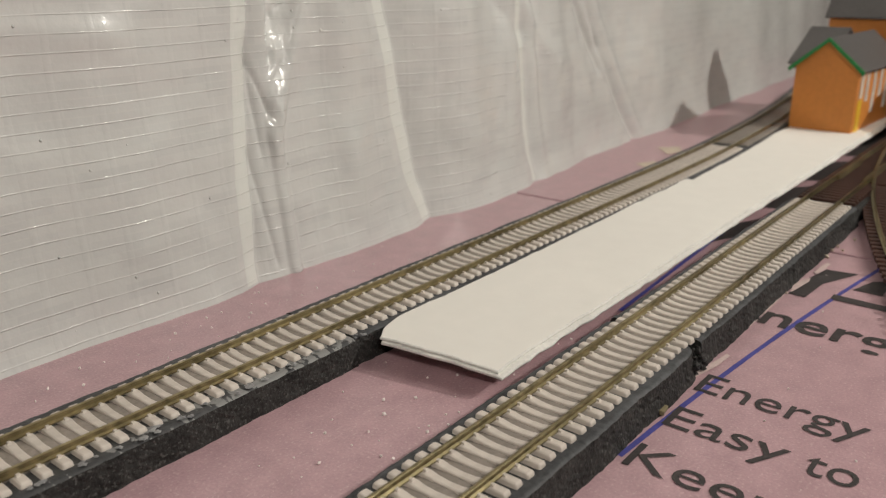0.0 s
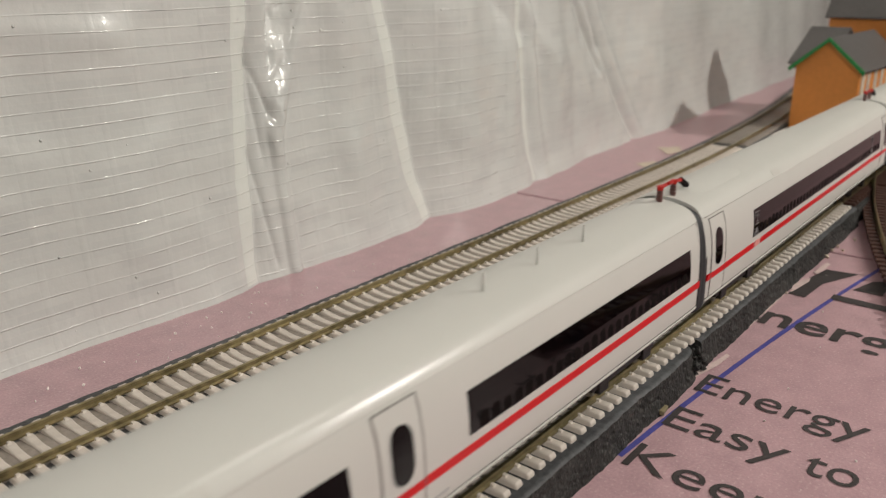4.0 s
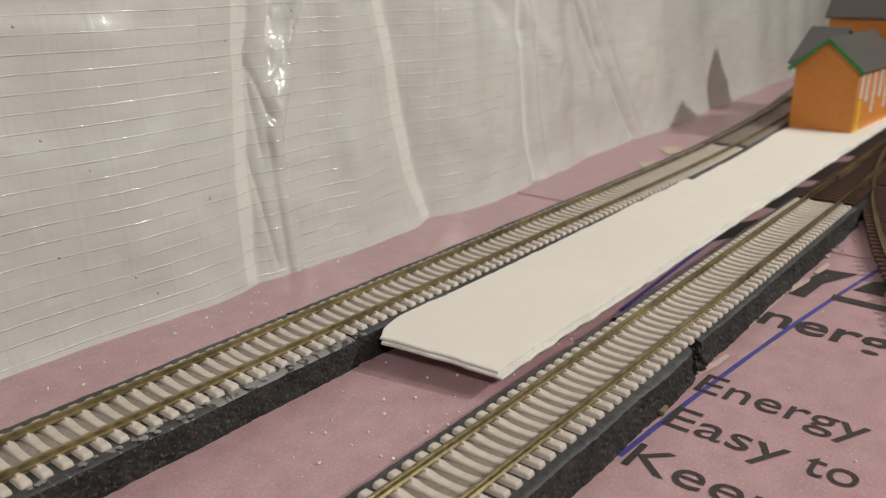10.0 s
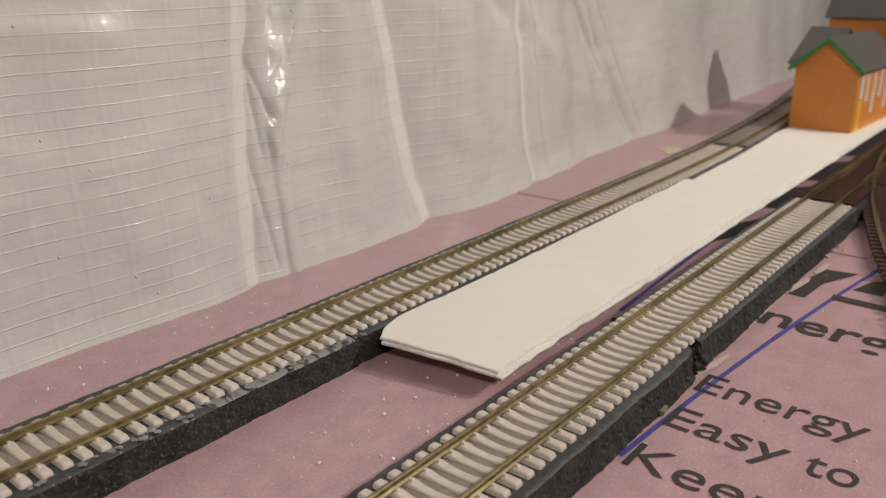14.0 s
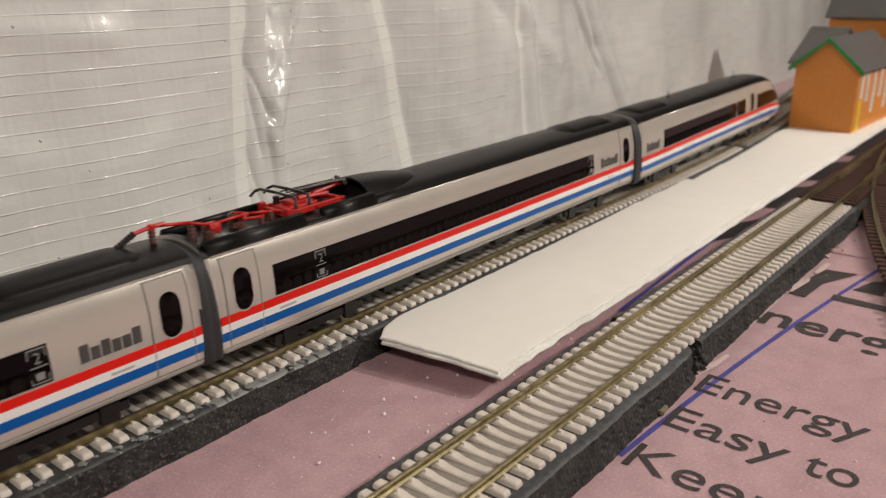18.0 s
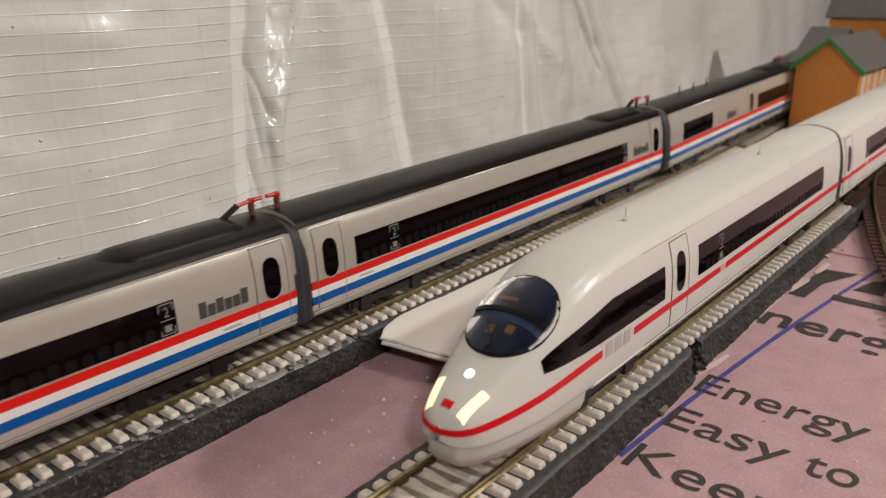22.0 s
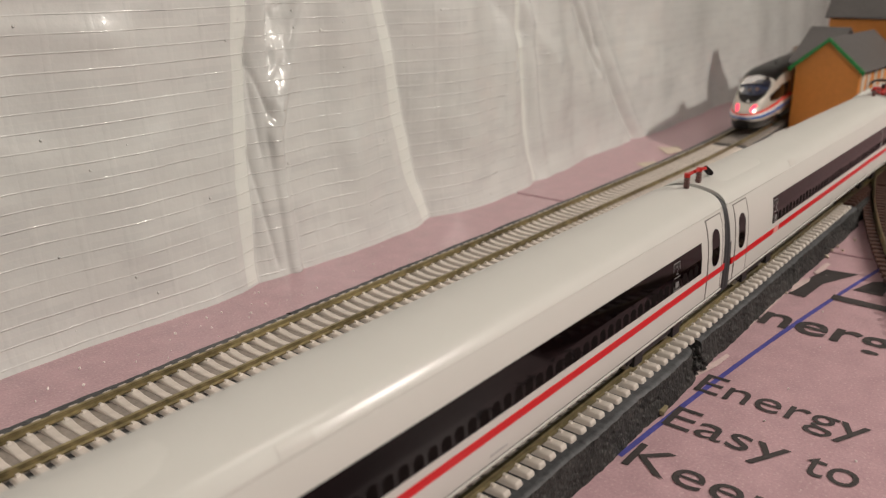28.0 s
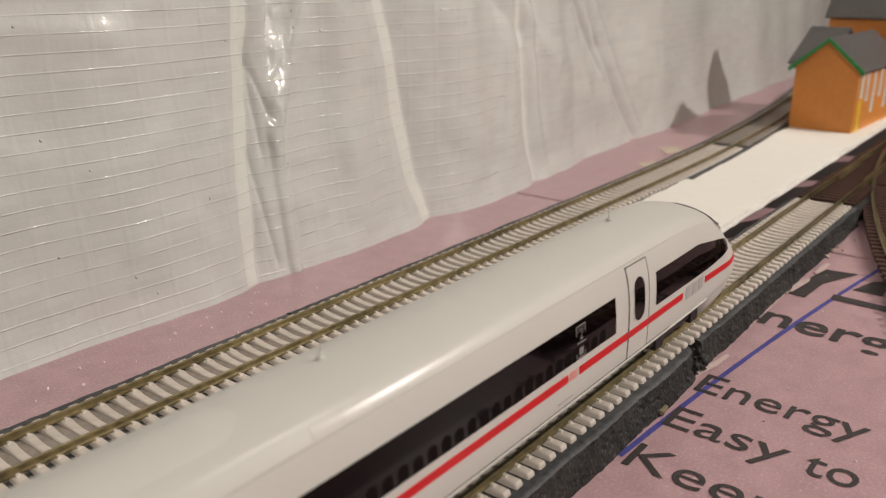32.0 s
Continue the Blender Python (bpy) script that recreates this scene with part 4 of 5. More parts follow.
mark("print_shape", [(0.4100, 0.1500), (0.4300, 0.1535), (0.4540, 0.1500), (0.4700, 0.1430), (0.4480, 0.1405), (0.4250, 0.1430)], M_INK, 0.0003, "dark printed letter shape half hidden by the card", "printed shape")
mark("print_shape", [(0.4960, 0.1500), (0.5560, 0.1500), (0.5660, 0.1420), (0.5500, 0.1325), (0.4960, 0.1325)], M_INK, 0.0003, "dark printed letter shape half hidden by the card", "printed shape")
mark("print_shape", [(0.5800, 0.1500), (0.6500, 0.1510), (0.6620, 0.1400), (0.6420, 0.1325), (0.5900, 0.1325)], M_INK, 0.0003, "dark printed letter shape half hidden by the card", "printed shape")
mark("print_shape", [(0.6780, 0.1500), (0.8400, 0.1500), (0.8400, 0.1325), (0.6900, 0.1325)], M_INK, 0.0003, "dark printed letter shape half hidden by the card", "printed shape")
# ---- model trains: eight coupled cars each ----
MID_LEN = 0.2855
END_LEN = {"white": 0.3045, "silver": 0.2990}
SECTION = [(0.0146, 0.0103), (0.0158, 0.0106), (0.0166, 0.0115), (0.0169, 0.0128), (0.01695, 0.0160), (0.01695, 0.0200), (0.0169, 0.0240), (0.0167, 0.0290), (0.0162, 0.0335), (0.0155, 0.0372),
           (0.0147, 0.0400), (0.0138, 0.0420), (0.0126, 0.0435), (0.0108, 0.0447), (0.0082, 0.0456), (0.0050, 0.0462), (0.0022, 0.0465), (0.0, 0.0466)]
Z0, Z1 = SECTION[0][1], SECTION[-1][1]
EDGE = 11  # section index where the roof begins
NOSE = [(0.0000, 0.0006, 0.0160, 0.0120), (0.0003, 0.0027, 0.0165, 0.0117), (0.0008, 0.0044, 0.0172, 0.0113), (0.0018, 0.0064, 0.0183, 0.0108), (0.0040, 0.0086, 0.0200, 0.0105), (0.0070, 0.0103, 0.0216, 0.0104), (0.0110, 0.0119, 0.0234, 0.0103), (0.0160, 0.0133, 0.0259, 0.0103), (0.0210, 0.0145, 0.0287, 0.0103),
        (0.0260, 0.0153, 0.0319, 0.0103), (0.0320, 0.0159, 0.0357, 0.0103), (0.0380, 0.0163, 0.0389, 0.0103), (0.0450, 0.0166, 0.0421, 0.0103), (0.0540, 0.0168, 0.0446, 0.0103), (0.0660, 0.01692, 0.0460, 0.0103), (0.0810, 0.01695, 0.0466, 0.0103), (0.4, 0.01695, 0.0466, 0.0103)]


def nose_at(u):
    for a, b in zip(NOSE, NOSE[1:]):
        if u <= b[0]:
            t = max(0.0, (u - a[0]) / (b[0] - a[0]))
            return [a[k] + (b[k] - a[k]) * t for k in (1, 2, 3)]
    return NOSE[-1][1:]


class Hull:
    """The skin of one car: x along it, front at +half. kind end: a nose at the front."""

    def __init__(self, length, end, lift=0.0):
        self.half, self.end, self.lift = length / 2, end, lift

    def section(self):
        """The half section; lift: how much higher the middle of the roof is."""
        return [(y, z + self.lift * max(0.0, (z - 0.0415) / (Z1 - 0.0415)) ** 0.55) for y, z in SECTION]

    def ring(self, x):
        if not self.end:
            return self.section()
        w, zt, zb = nose_at(self.half - x)
        k = min(1.0, max(0.0, 1 - (self.half - x) / 0.05))
        out = []
        for y, z in self.section():
            t = (z - Z0) / (Z1 - Z0)
            # the nose is rounder than the car
            yy = y / 0.01695 * w * (1 - 0.22 * k * t * t)
            out.append((yy, zb + (zt - zb) * t))
        return out

    def by_height(self, x, z):
        """Point of the left side at height z."""
        r = self.ring(x)
        for (y0, z0), (y1, z1) in zip(r, r[1:]):
            if z <= z1:
                t = max(0.0, min(1.0, (z - z0) / max(1e-9, z1 - z0)))
                return Vector((x, y0 + (y1 - y0) * t, z0 + (z1 - z0) * t))
        return Vector((x, 0, r[-1][1]))

    def by_side(self, x, y):
        """Point of the upper skin at the distance y from the middle."""
        r, s = self.ring(x), abs(y)
        for (y0, z0), (y1, z1) in list(zip(r, r[1:]))[::-1]:
            if y1 <= s <= y0:
                t = (s - y1) / max(1e-9, y0 - y1)
                return Vector((x, y, z1 + (z0 - z1) * t))
        return Vector((x, y, r[5][1]))

    def out(self, p, side, e=0.0004):
        """Outward direction at a point of the side."""
        a, b = self.by_height(p.x - e, p.z), self.by_height(p.x + e, p.z)
        c, d = self.by_height(p.x, p.z - e), self.by_height(p.x, p.z + e)
        n = (b - a).cross(d - c)
        n = n.normalized() if n.length > 1e-12 else Vector((0, 1, 0))
        return -n if n.y < 0 else n

    def up(self, p, e=0.0004):
        a, b = self.by_side(p.x - e, p.y), self.by_side(p.x + e, p.y)
        c, d = self.by_side(p.x, p.y - e), self.by_side(p.x, p.y + e)
        n = (b - a).cross(d - c)
        return n.normalized() if n.length > 1e-12 else Vector((0, 0, 1))


def skirted(rows, back):
    """A sheet of rows of (point, outward) with its rim turned back into the skin."""
    front = [[p for p, n in r] for r in rows]
    v, f = loft(front)
    n, m = len(front[0]), len(front)
    start = len(v)
    rim = [(0, k) for k in range(n)] + [(i, n - 1) for i in range(1, m)] + [(m - 1, k) for k in range(n - 2, -1, -1)] + [(i, 0) for i in range(m - 2, 0, -1)]
    # the rim has corners of its own, so that it stays a sharp edge
    L = len(rim)
    for i, k in rim:
        v.append(rows[i][k][0])
    for i, k in rim:
        p, o = rows[i][k]
        v.append(p - o * back)
    for q in range(L):
        q2 = (q + 1) % L
        f.append([start + q, start + L + q, start + L + q2, start + q2])
    return v, f


def on_side(hull, x0, x1, lo, hi, side, lift, cols, rws=2):
    """A panel on the car's side between x0 and x1, from height lo(x) to hi(x)."""
    rows = []
    for i in range(cols + 1):
        x = x0 + (x1 - x0) * i / cols
        a, b = (lo(x) if callable(lo) else lo), (hi(x) if callable(hi) else hi)
        row = []
        for k in range(rws + 1):
            p = hull.by_height(x, a + (b - a) * k / rws)
            n = hull.out(p, side)
            p = p + n * lift
            if side < 0:
                p, n = Vector((p.x, -p.y, p.z)), Vector((n.x, -n.y, n.z))
            row.append((p, n))
        rows.append(row if side > 0 else row[::-1])
    return skirted(rows, lift + 0.0003)


def on_top(hull, xs, lo, hi, lift, rws=6):
    """A panel on the upper skin: at each x from y lo(x) to hi(x)."""
    rows = []
    for x in xs:
        row = []
        for k in range(rws + 1):
            y = lo(x) + (hi(x) - lo(x)) * k / rws
            p = hull.by_side(x, y)
            n = hull.up(p)
            row.append((p + n * lift, n))
        rows.append(row[::-1])
    return skirted(rows, lift + 0.0003)


def both(ring):
    """Half section to whole, from the left foot over the roof to the right foot."""
    return [(y, z) for y, z in ring] + [(-y, z) for y, z in ring[-2::-1]]


def bogie(parent, x):
    b = put("bogie", *joined(box(x - 0.021, x + 0.021, -0.0125, -0.0108, 0.0042, 0.0072, 0.0004), box(x - 0.021, x + 0.021, 0.0108, 0.0125, 0.0042, 0.0072, 0.0004), box(x - 0.004, x + 0.004, -0.0118, 0.0118, 0.0035, 0.0085, 0.0004),
                            *[box(x + s * 0.0145 - 0.003, x + s * 0.0145 + 0.003, y - 0.001, y + 0.001, 0.0025, 0.0085, 0.0003) for s in (-1, 1) for y in (-0.0122, 0.0122)]), M_DARK, parent, "dark grey bogie frame")
    for s in (-1, 1):
        for y in (-1, 1):
            put("wheel", *rod((x + s * 0.0145, y * 0.0072, 0.0053), (x + s * 0.0145, y * 0.0098, 0.0053), 0.0053, 18), M_WHEEL, b, "steel wheel", True)


def insulator(parent, x, y, z, h, mat=None, lean=0.0, fat=1.0):
    pieces = []
    n = 5
    for k in range(n):
        a, b = k / n, (k + 0.62) / n
        pieces.append(rod((x + lean * a, y, z + h * a), (x + lean * b, y, z + h * b), 0.0013 * fat, 8, 0.0010 * fat))
    pieces.append(rod((x, y, z), (x + lean, y, z + h), 0.0007 * fat, 6))
    put("insulator", *joined(*pieces), mat or M_PANTO, parent, "ribbed red-brown insulator")


def dome(x0, x1, hw, h, zt):
    """Raised roof panel with steep sides and a ramp at each end."""
    rings, n = [], 16
    roof = lambda y: zt - 0.0066 * (abs(y) / 0.0126) ** 2.4
    for i in range(n + 1):
        t = i / n
        s = max(0.0, min(1.0, t / 0.16, (1 - t) / 0.10))
        s = s * s * (3 - 2 * s)
        w = hw * (0.80 + 0.20 * min(1.0, t / 0.16, (1 - t) / 0.10))
        ring = [(w + 0.0004, roof(w) - 0.0004)] + [(y, roof(y) + h * s * k) for y, k in ((w, 0.55), (w * 0.95, 1.0), (w * 0.7, 1.0), (w * 0.35, 1.0))]
        ring = ring + [(0.0, roof(0) + h * s)] + [(-y, z) for y, z in ring[::-1]]
        rings.append([(x0 + (x1 - x0) * t, y, z) for y, z in ring])
    return loft(rings)


def digits(hull, text, x, z, h, side, mat, parent, name, label):
    """Figures laid flat on the car's side."""
    cu = bpy.data.curves.new("figures", "FONT")
    cu.body, cu.size, cu.resolution_u = text, 1.0, 2
    tmp = bpy.data.objects.new("figures", cu)
    scene.collection.objects.link(tmp)
    bpy.context.view_layer.update()
    me = bpy.data.meshes.new_from_object(tmp.evaluated_get(bpy.context.evaluated_depsgraph_get()))
    scene.collection.objects.unlink(tmp)
    bpy.data.objects.remove(tmp)
    mid = (min(v.co.x for v in me.vertices) + max(v.co.x for v in me.vertices)) / 2
    for v in me.vertices:
        px = x + (v.co.x - mid) * h * (1.0 if side < 0 else -1.0) * 1.2
        p = hull.by_height(px, z + v.co.y * h * 1.4)
        p += hull.out(p, 1) * 0.00035
        v.co = p if side > 0 else Vector((p.x, -p.y, p.z))
    me.materials.clear()
    me.materials.append(mat)
    ob = new(name, me)
    ob.parent = parent
    ob["label"] = label
    return ob


def car(style, kind, group, label, lamps="", bellows=True, bistro=False, first_class=False):
    """One car. style white or silver; kind end, panto or mid. Front at +x, origin over the middle at rail top."""
    white = style == "white"
    end = kind == "end"
    L = END_LEN[style] if end else MID_LEN
    H = L / 2
    lift = 0.0013 if white else 0.0
    ZT = Z1 + lift
    hull = Hull(L, end, lift)
    ob = thing("train_car", label, "train car", group)
    shell, cover = (M_BWHITE, M_BWHITE) if white else (M_SILVER, M_BLACK)
    # shell
    if end:
        xs = [H - u for u in (0, 0.0003, 0.0008, 0.0012, 0.0018, 0.0028, 0.004, 0.005, 0.007, 0.009, 0.011, 0.013, 0.015, 0.0175, 0.020, 0.023, 0.026, 0.029, 0.032, 0.0355, 0.039, 0.0435, 0.048, 0.054, 0.060, 0.067, 0.075, 0.082, 0.12, 0.2)] + [-H + 0.006, -H + 0.002]
    else:
        xs = [H - 0.002, H - 0.006, 0.05, -0.05] + ([-H + 0.0795, -H + 0.0790] if kind == "panto" else []) + [-H + 0.006] + ([-H + 0.0045, -H + 0.0040] if kind == "panto" else []) + [-H + 0.002]
    ins = lambda x: 0.97 if abs(x) > H - 0.004 and not (end and x > 0) else 1.0
    rings = [[(y * ins(x), z) for y, z in hull.ring(x)] for x in xs]
    if kind == "panto":
        # the well sunk into the roof
        rings = [[(y, min(z, 0.0431) if y <= 0.0112 and -H + 0.0042 < x < -H + 0.0792 else z) for y, z in r] for x, r in zip(xs, rings)]
    whole = [[(x, y, z) for y, z in both(r)] for x, r in zip(xs, rings)]
    n = len(SECTION)
    left = [r[:EDGE + 1] for r in whole]
    right = [r[-EDGE - 1:] for r in whole]
    over = [r[EDGE:2 * n - 1 - EDGE] for r in whole]
    cut = 0
    if end:
        cut = next(k for k, x in enumerate(xs) if x <= H - 0.0434)
    pieces = [loft(left), loft(right)]
    if cut:
        pieces.append(loft(over[:cut + 1]))
        pieces.append((whole[0], [list(range(len(whole[0])))]))
    else:
        pieces.append(([(whole[0][k]) for k in range(len(whole[0]))], [list(range(len(whole[0])))]))
    pieces.append((whole[-1], [list(range(len(whole[-1])))[::-1]]))
    v, f = joined(*pieces)
    body = put("body", v, f, shell, ob, "", True)
    put("roof", *loft(over[cut:]), cover, ob, "glossy white roof" if white else "satin black roof", True)
    weld = body.modifiers.new("weld", "WELD")
    weld.merge_threshold = 0.00002
    for sg in (1, -1):
        x0 = -H + 0.004
        x1 = H - (0.082 if end else 0.004)
        p = SECTION[EDGE]
        # bead along the shoulder, added on the white car to catch thin highlight lines
        if white:
            put("gutter", *rod((x0, sg * (p[0] - 0.00010), p[1]), (x1, sg * (p[0] - 0.00010), p[1]), 0.00030, 12), shell, ob, "", True)
        else:
            put("gutter", *rod((x0, sg * (p[0] - 0.00022), p[1] - 0.00010), (x1, sg * (p[0] - 0.00022), p[1] - 0.00010), 0.00042, 12), shell, ob, "", True)
        put("sill_ledge", *on_side(hull, x0, H - (0.050 if end else 0.004), 0.0109, 0.0119, sg, 0.00055, 12 if end else 1, 1), shell, ob)
        put("sill_line", *on_side(hull, x0, x1, 0.0121, 0.0124, sg, 0.00012, 1, 1), M_SEAM, ob, "fine dark sill line")
    # underframe and bogies
    u0, u1 = -H + 0.012, H - (0.05 if end else 0.012)
    put("underframe", *box(u0, u1, -0.0092, 0.0092, 0.0050, 0.0108, 0.0006), M_DARK, ob, "dark grey underframe")
    for x in (-0.052, -0.030, -0.004, 0.022, 0.046):
        put("underfloor_box", *box(x - 0.009, x + 0.008, -0.0122, 0.0122, 0.0052, 0.0106, 0.0008), M_DARK, ob, "dark equipment box")
    for x in (-H + 0.048, H - (0.066 if end else 0.048)):
        bogie(ob, x)
    if end:
        rows = []
        for u in (0.0008, 0.002, 0.004, 0.007, 0.011, 0.016, 0.022, 0.03, 0.038, 0.046):
            w = nose_at(u)[0] * 0.95
            zb = nose_at(u)[2]
            rows.append([(H - u - 0.0015, w, zb + 0.0006), (H - u - 0.0016, w * 0.97, 0.0075), (H - u - 0.0022, w * 0.88, 0.0042), (H - u - 0.0022, -w * 0.88, 0.0042), (H - u - 0.0016, -w * 0.97, 0.0075), (H - u - 0.0015, -w, zb + 0.0006)])
        put("apron", *loft(rows, caps=True), shell if white else M_DARK, ob, "white front apron" if white else "black front apron", True)
    # windows, doors
    WIN0, WIN1 = (0.0240, 0.0349) if white else (0.0238, 0.0342)
    for sg in (1, -1):
        wins, doors, signs = [], [], []
        if end:
            wins, doors, signs = [(-H + 0.0340, -H + 0.183)], [-H + 0.198], [(-H + 0.163, "2")]
        elif bistro:
            if sg > 0:
                wins, doors = [(H - 0.113, H - 0.0250), (-H + 0.012, H - 0.1505)], [H - 0.128]
            else:
                wins, doors = [(H - 0.110, H - 0.0235), (-H + 0.0235, H - 0.210)], [H - 0.126]
        else:
            wins, doors = [(-H + 0.0255, H - 0.0490)], [H - 0.0130, -H + 0.0130]
            signs = [(H - 0.0520, "2"), (-H + 0.046, "1" if first_class else "2")]
        for a, b in wins:
            put("window_band", *on_side(hull, a, b, WIN0, WIN1, sg, 0.00022, 1, 2), M_WINDOW, ob, "dark tinted window band", False)
            # flat seat shapes laid on the pane suggest an interior that isn't modelled
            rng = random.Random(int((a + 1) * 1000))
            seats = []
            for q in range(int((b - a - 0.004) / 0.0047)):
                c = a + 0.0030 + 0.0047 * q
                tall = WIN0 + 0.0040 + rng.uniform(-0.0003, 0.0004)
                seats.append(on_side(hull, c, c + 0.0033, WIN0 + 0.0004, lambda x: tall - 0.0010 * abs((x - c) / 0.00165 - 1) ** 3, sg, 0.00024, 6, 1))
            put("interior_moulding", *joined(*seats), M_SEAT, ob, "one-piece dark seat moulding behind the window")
        if end:
            lo = lambda x: WIN0
            hi = lambda x: min(WIN1, 0.0268 + 0.0084 * min(1.0, max(0.0, ((H - x) - 0.0265) / 0.036)) ** 0.66)
            put("cab_side_window", *on_side(hull, -H + 0.2100, H - 0.0270, lo, hi, sg, 0.00022, 24, 3), M_WINDOW, ob, "tapered dark tinted window")
        for c in doors:
            d = put("door", *on_side(hull, c - 0.0064, c + 0.0064, 0.0126, 0.0408, sg, 0.00018, 1, 8), shell, ob, "white passenger door" if white else "silver passenger door", True)
            for x in (c - 0.0066, c + 0.0066):
                put("door_seam", *on_side(hull, x - 0.00013, x + 0.00013, 0.0124, 0.0412, sg, 0.00028, 1, 8), M_SEAM, d, "fine dark gap")
            put("door_seam", *on_side(hull, c - 0.0066, c + 0.0066, 0.0409, 0.0412, sg, 0.00024, 1, 1), M_SEAM, d, "fine dark gap")
            arc = lambda x, r, h: math.sqrt(max(0.0, r * r - (x - c) ** 2)) + h
            put("door_window_frame", *on_side(hull, c - 0.0040, c + 0.0040, lambda x: 0.0300 - arc(x, 0.0040, 0.0034), lambda x: 0.0300 + arc(x, 0.0040, 0.0034), sg, 0.00026, 12, 4), shell, d)
            put("door_window", *on_side(hull, c - 0.0034, c + 0.0034, lambda x: 0.0300 - arc(x, 0.0034, 0.0034), lambda x: 0.0300 + arc(x, 0.0034, 0.0034), sg, 0.00034, 12, 4), M_WINDOW, d, "dark oval door window")
        for x, s in signs:
            p = put("class_sign", *on_side(hull, x - 0.0024, x + 0.0024, 0.0243, 0.0337, sg, 0.00026, 1, 1), M_DARK, ob, "dark class sign with a pale border")
            for c in (x - 0.0023, x + 0.0023):
                put("border", *on_side(hull, c - 0.00014, c + 0.00014, 0.0243, 0.0337, sg, 0.0003, 1, 1), M_SIGN, p)
            for c in (0.0244, 0.0288, 0.0336):
                put("border", *on_side(hull, x - 0.0023, x + 0.0023, c - 0.00014, c + 0.00014, sg, 0.0003, 1, 1), M_SIGN, p)
            digits(hull, s, x, 0.0297, 0.0031, sg, M_SIGN, p, "figure", "pale class figure " + s)
            put("pictogram_bar", *on_side(hull, x - 0.0011, x + 0.0011, 0.0252, 0.0272, sg, 0.00034, 1, 1), M_SIGN, p, "pale unreadable pictogram bar")
        # stripes
        x0 = -H + 0.0035
        if white:
            thin = lambda x: 0.0007 * max(0.0, 1 - (H - x) / 0.04) if end else 0.0
            z = lambda x, a: a - 0.0052 * max(0.0, 1 - (H - x) / 0.055) ** 1.5 if end else a
            runs = [(x0, -H + 0.1565), (-H + 0.1625, -H + 0.2308), (-H + 0.2505, H - 0.0075), (H - 0.0075, H - 0.0001)] if end else [(x0, H - 0.0585), (H - 0.0510, H - 0.0035)] if sg > 0 else [(x0, H - 0.0035)]
            for a, b in runs:
                m = 30 if end and b > H - 0.01 else 3
                put("red_stripe", *on_side(hull, a, b, lambda x: z(x, 0.0192), lambda x: z(x, 0.0215) - thin(x), sg, 0.00022, m, 2), M_RED, ob, "red stripe", True)
            if end:
                for q in range(3):
                    a = -H + 0.2335 + 0.0054 * q
                    put("logo_bar", *on_side(hull, a, a + 0.0040, 0.0180, 0.0226, sg, 0.00016, 1, 2), M_LOGO, ob, "pale grey logo block")
                put("logo_bar", *on_side(hull, -H + 0.1576, -H + 0.1614, 0.0191, 0.0216, sg, 0.00016, 1, 1), M_PINK, ob, "small pale red logo block")
            elif sg > 0:
                put("logo_bar", *on_side(hull, H - 0.0572, H - 0.0523, 0.0191, 0.0216, sg, 0.00016, 1, 1), M_PINK, ob, "small pale red logo block")
            put("small_print_bar", *on_side(hull, 0.0, 0.007, 0.0140, 0.0146, sg, 0.00016, 1, 1), M_LOGO, ob, "pale unreadable small print bar")
        else:
            k = lambda x: max(0.0, 1 - (H - x) / 0.060) ** 1.5 if end else 0.0
            z = lambda x, a: a + k(x) * (0.0125 + (a - 0.0146) * 0.44 - a)
            for nm, mt, a, b in (("red_stripe", M_ARED, 0.0204, 0.0231), ("white_stripe", M_AWHITE, 0.0178, 0.0204), ("blue_stripe", M_ABLUE, 0.0149, 0.0178)):
                for c, d, m in ((x0, H - 0.075, 4), (H - 0.075, H - 0.0075, 40), (H - 0.0075, H - 0.0001, 30)) if end else ((x0, H - 0.0035, 4),):
                    put(nm, *on_side(hull, c, d, lambda x: z(x, a), lambda x: z(x, b), sg, 0.00024, m, 2), mt, ob, nm.replace("_", " "), True)
            texts = [-H + 0.0187] if end else ([H - 0.171] if bistro else [H - 0.0318])
            for c in texts:
                hs = (0.0050, 0.0037, 0.0046, 0.0037, 0.0037, 0.0050)
                for q in range(6):
                    a = c + (-0.0093 + 0.0031 * q) * (1 if sg < 0 else -1)
                    put("logo_bar", *on_side(hull, min(a, a + 0.0026 * (1 if sg < 0 else -1)), max(a, a + 0.0026 * (1 if sg < 0 else -1)), 0.0252, 0.0252 + hs[q], sg, 0.00016, 1, 1), M_TEXT, ob, "dark grey logo block")
            for c in (([-H + 0.186] if end else [H - 0.030, -H + 0.030])):
                put("small_print_bar", *on_side(hull, c - 0.0035, c + 0.0035, 0.0186, 0.0194, sg, 0.0003, 1, 1), M_LOGO, ob, "pale unreadable small print bar")
            if end:
                digits(hull, "1980", -H + 0.2155, 0.0168, 0.0046, sg, M_LOGO, ob, "figures", "pale raised figures 1980")
    # cab
    if end:
        W0 = 0.0200
        wx = [H - W0 - 0.0118 * (1 - math.cos(math.pi * k / 14)) for k in range(15)]
        half = lambda x: 0.0122 * max(0.0, 1 - abs(2 * (H - x - W0) / 0.0236 - 1) ** 2.6) ** 0.5 * (0.82 + 0.18 * (H - x - W0) / 0.0236) + 0.0003
        F0, FL = (W0 - 0.0008, 0.0252) if white else (0.0110, 0.0345)
        fx = [H - F0 - FL / 2 * (1 - math.cos(math.pi * k / 16)) for k in range(17)]
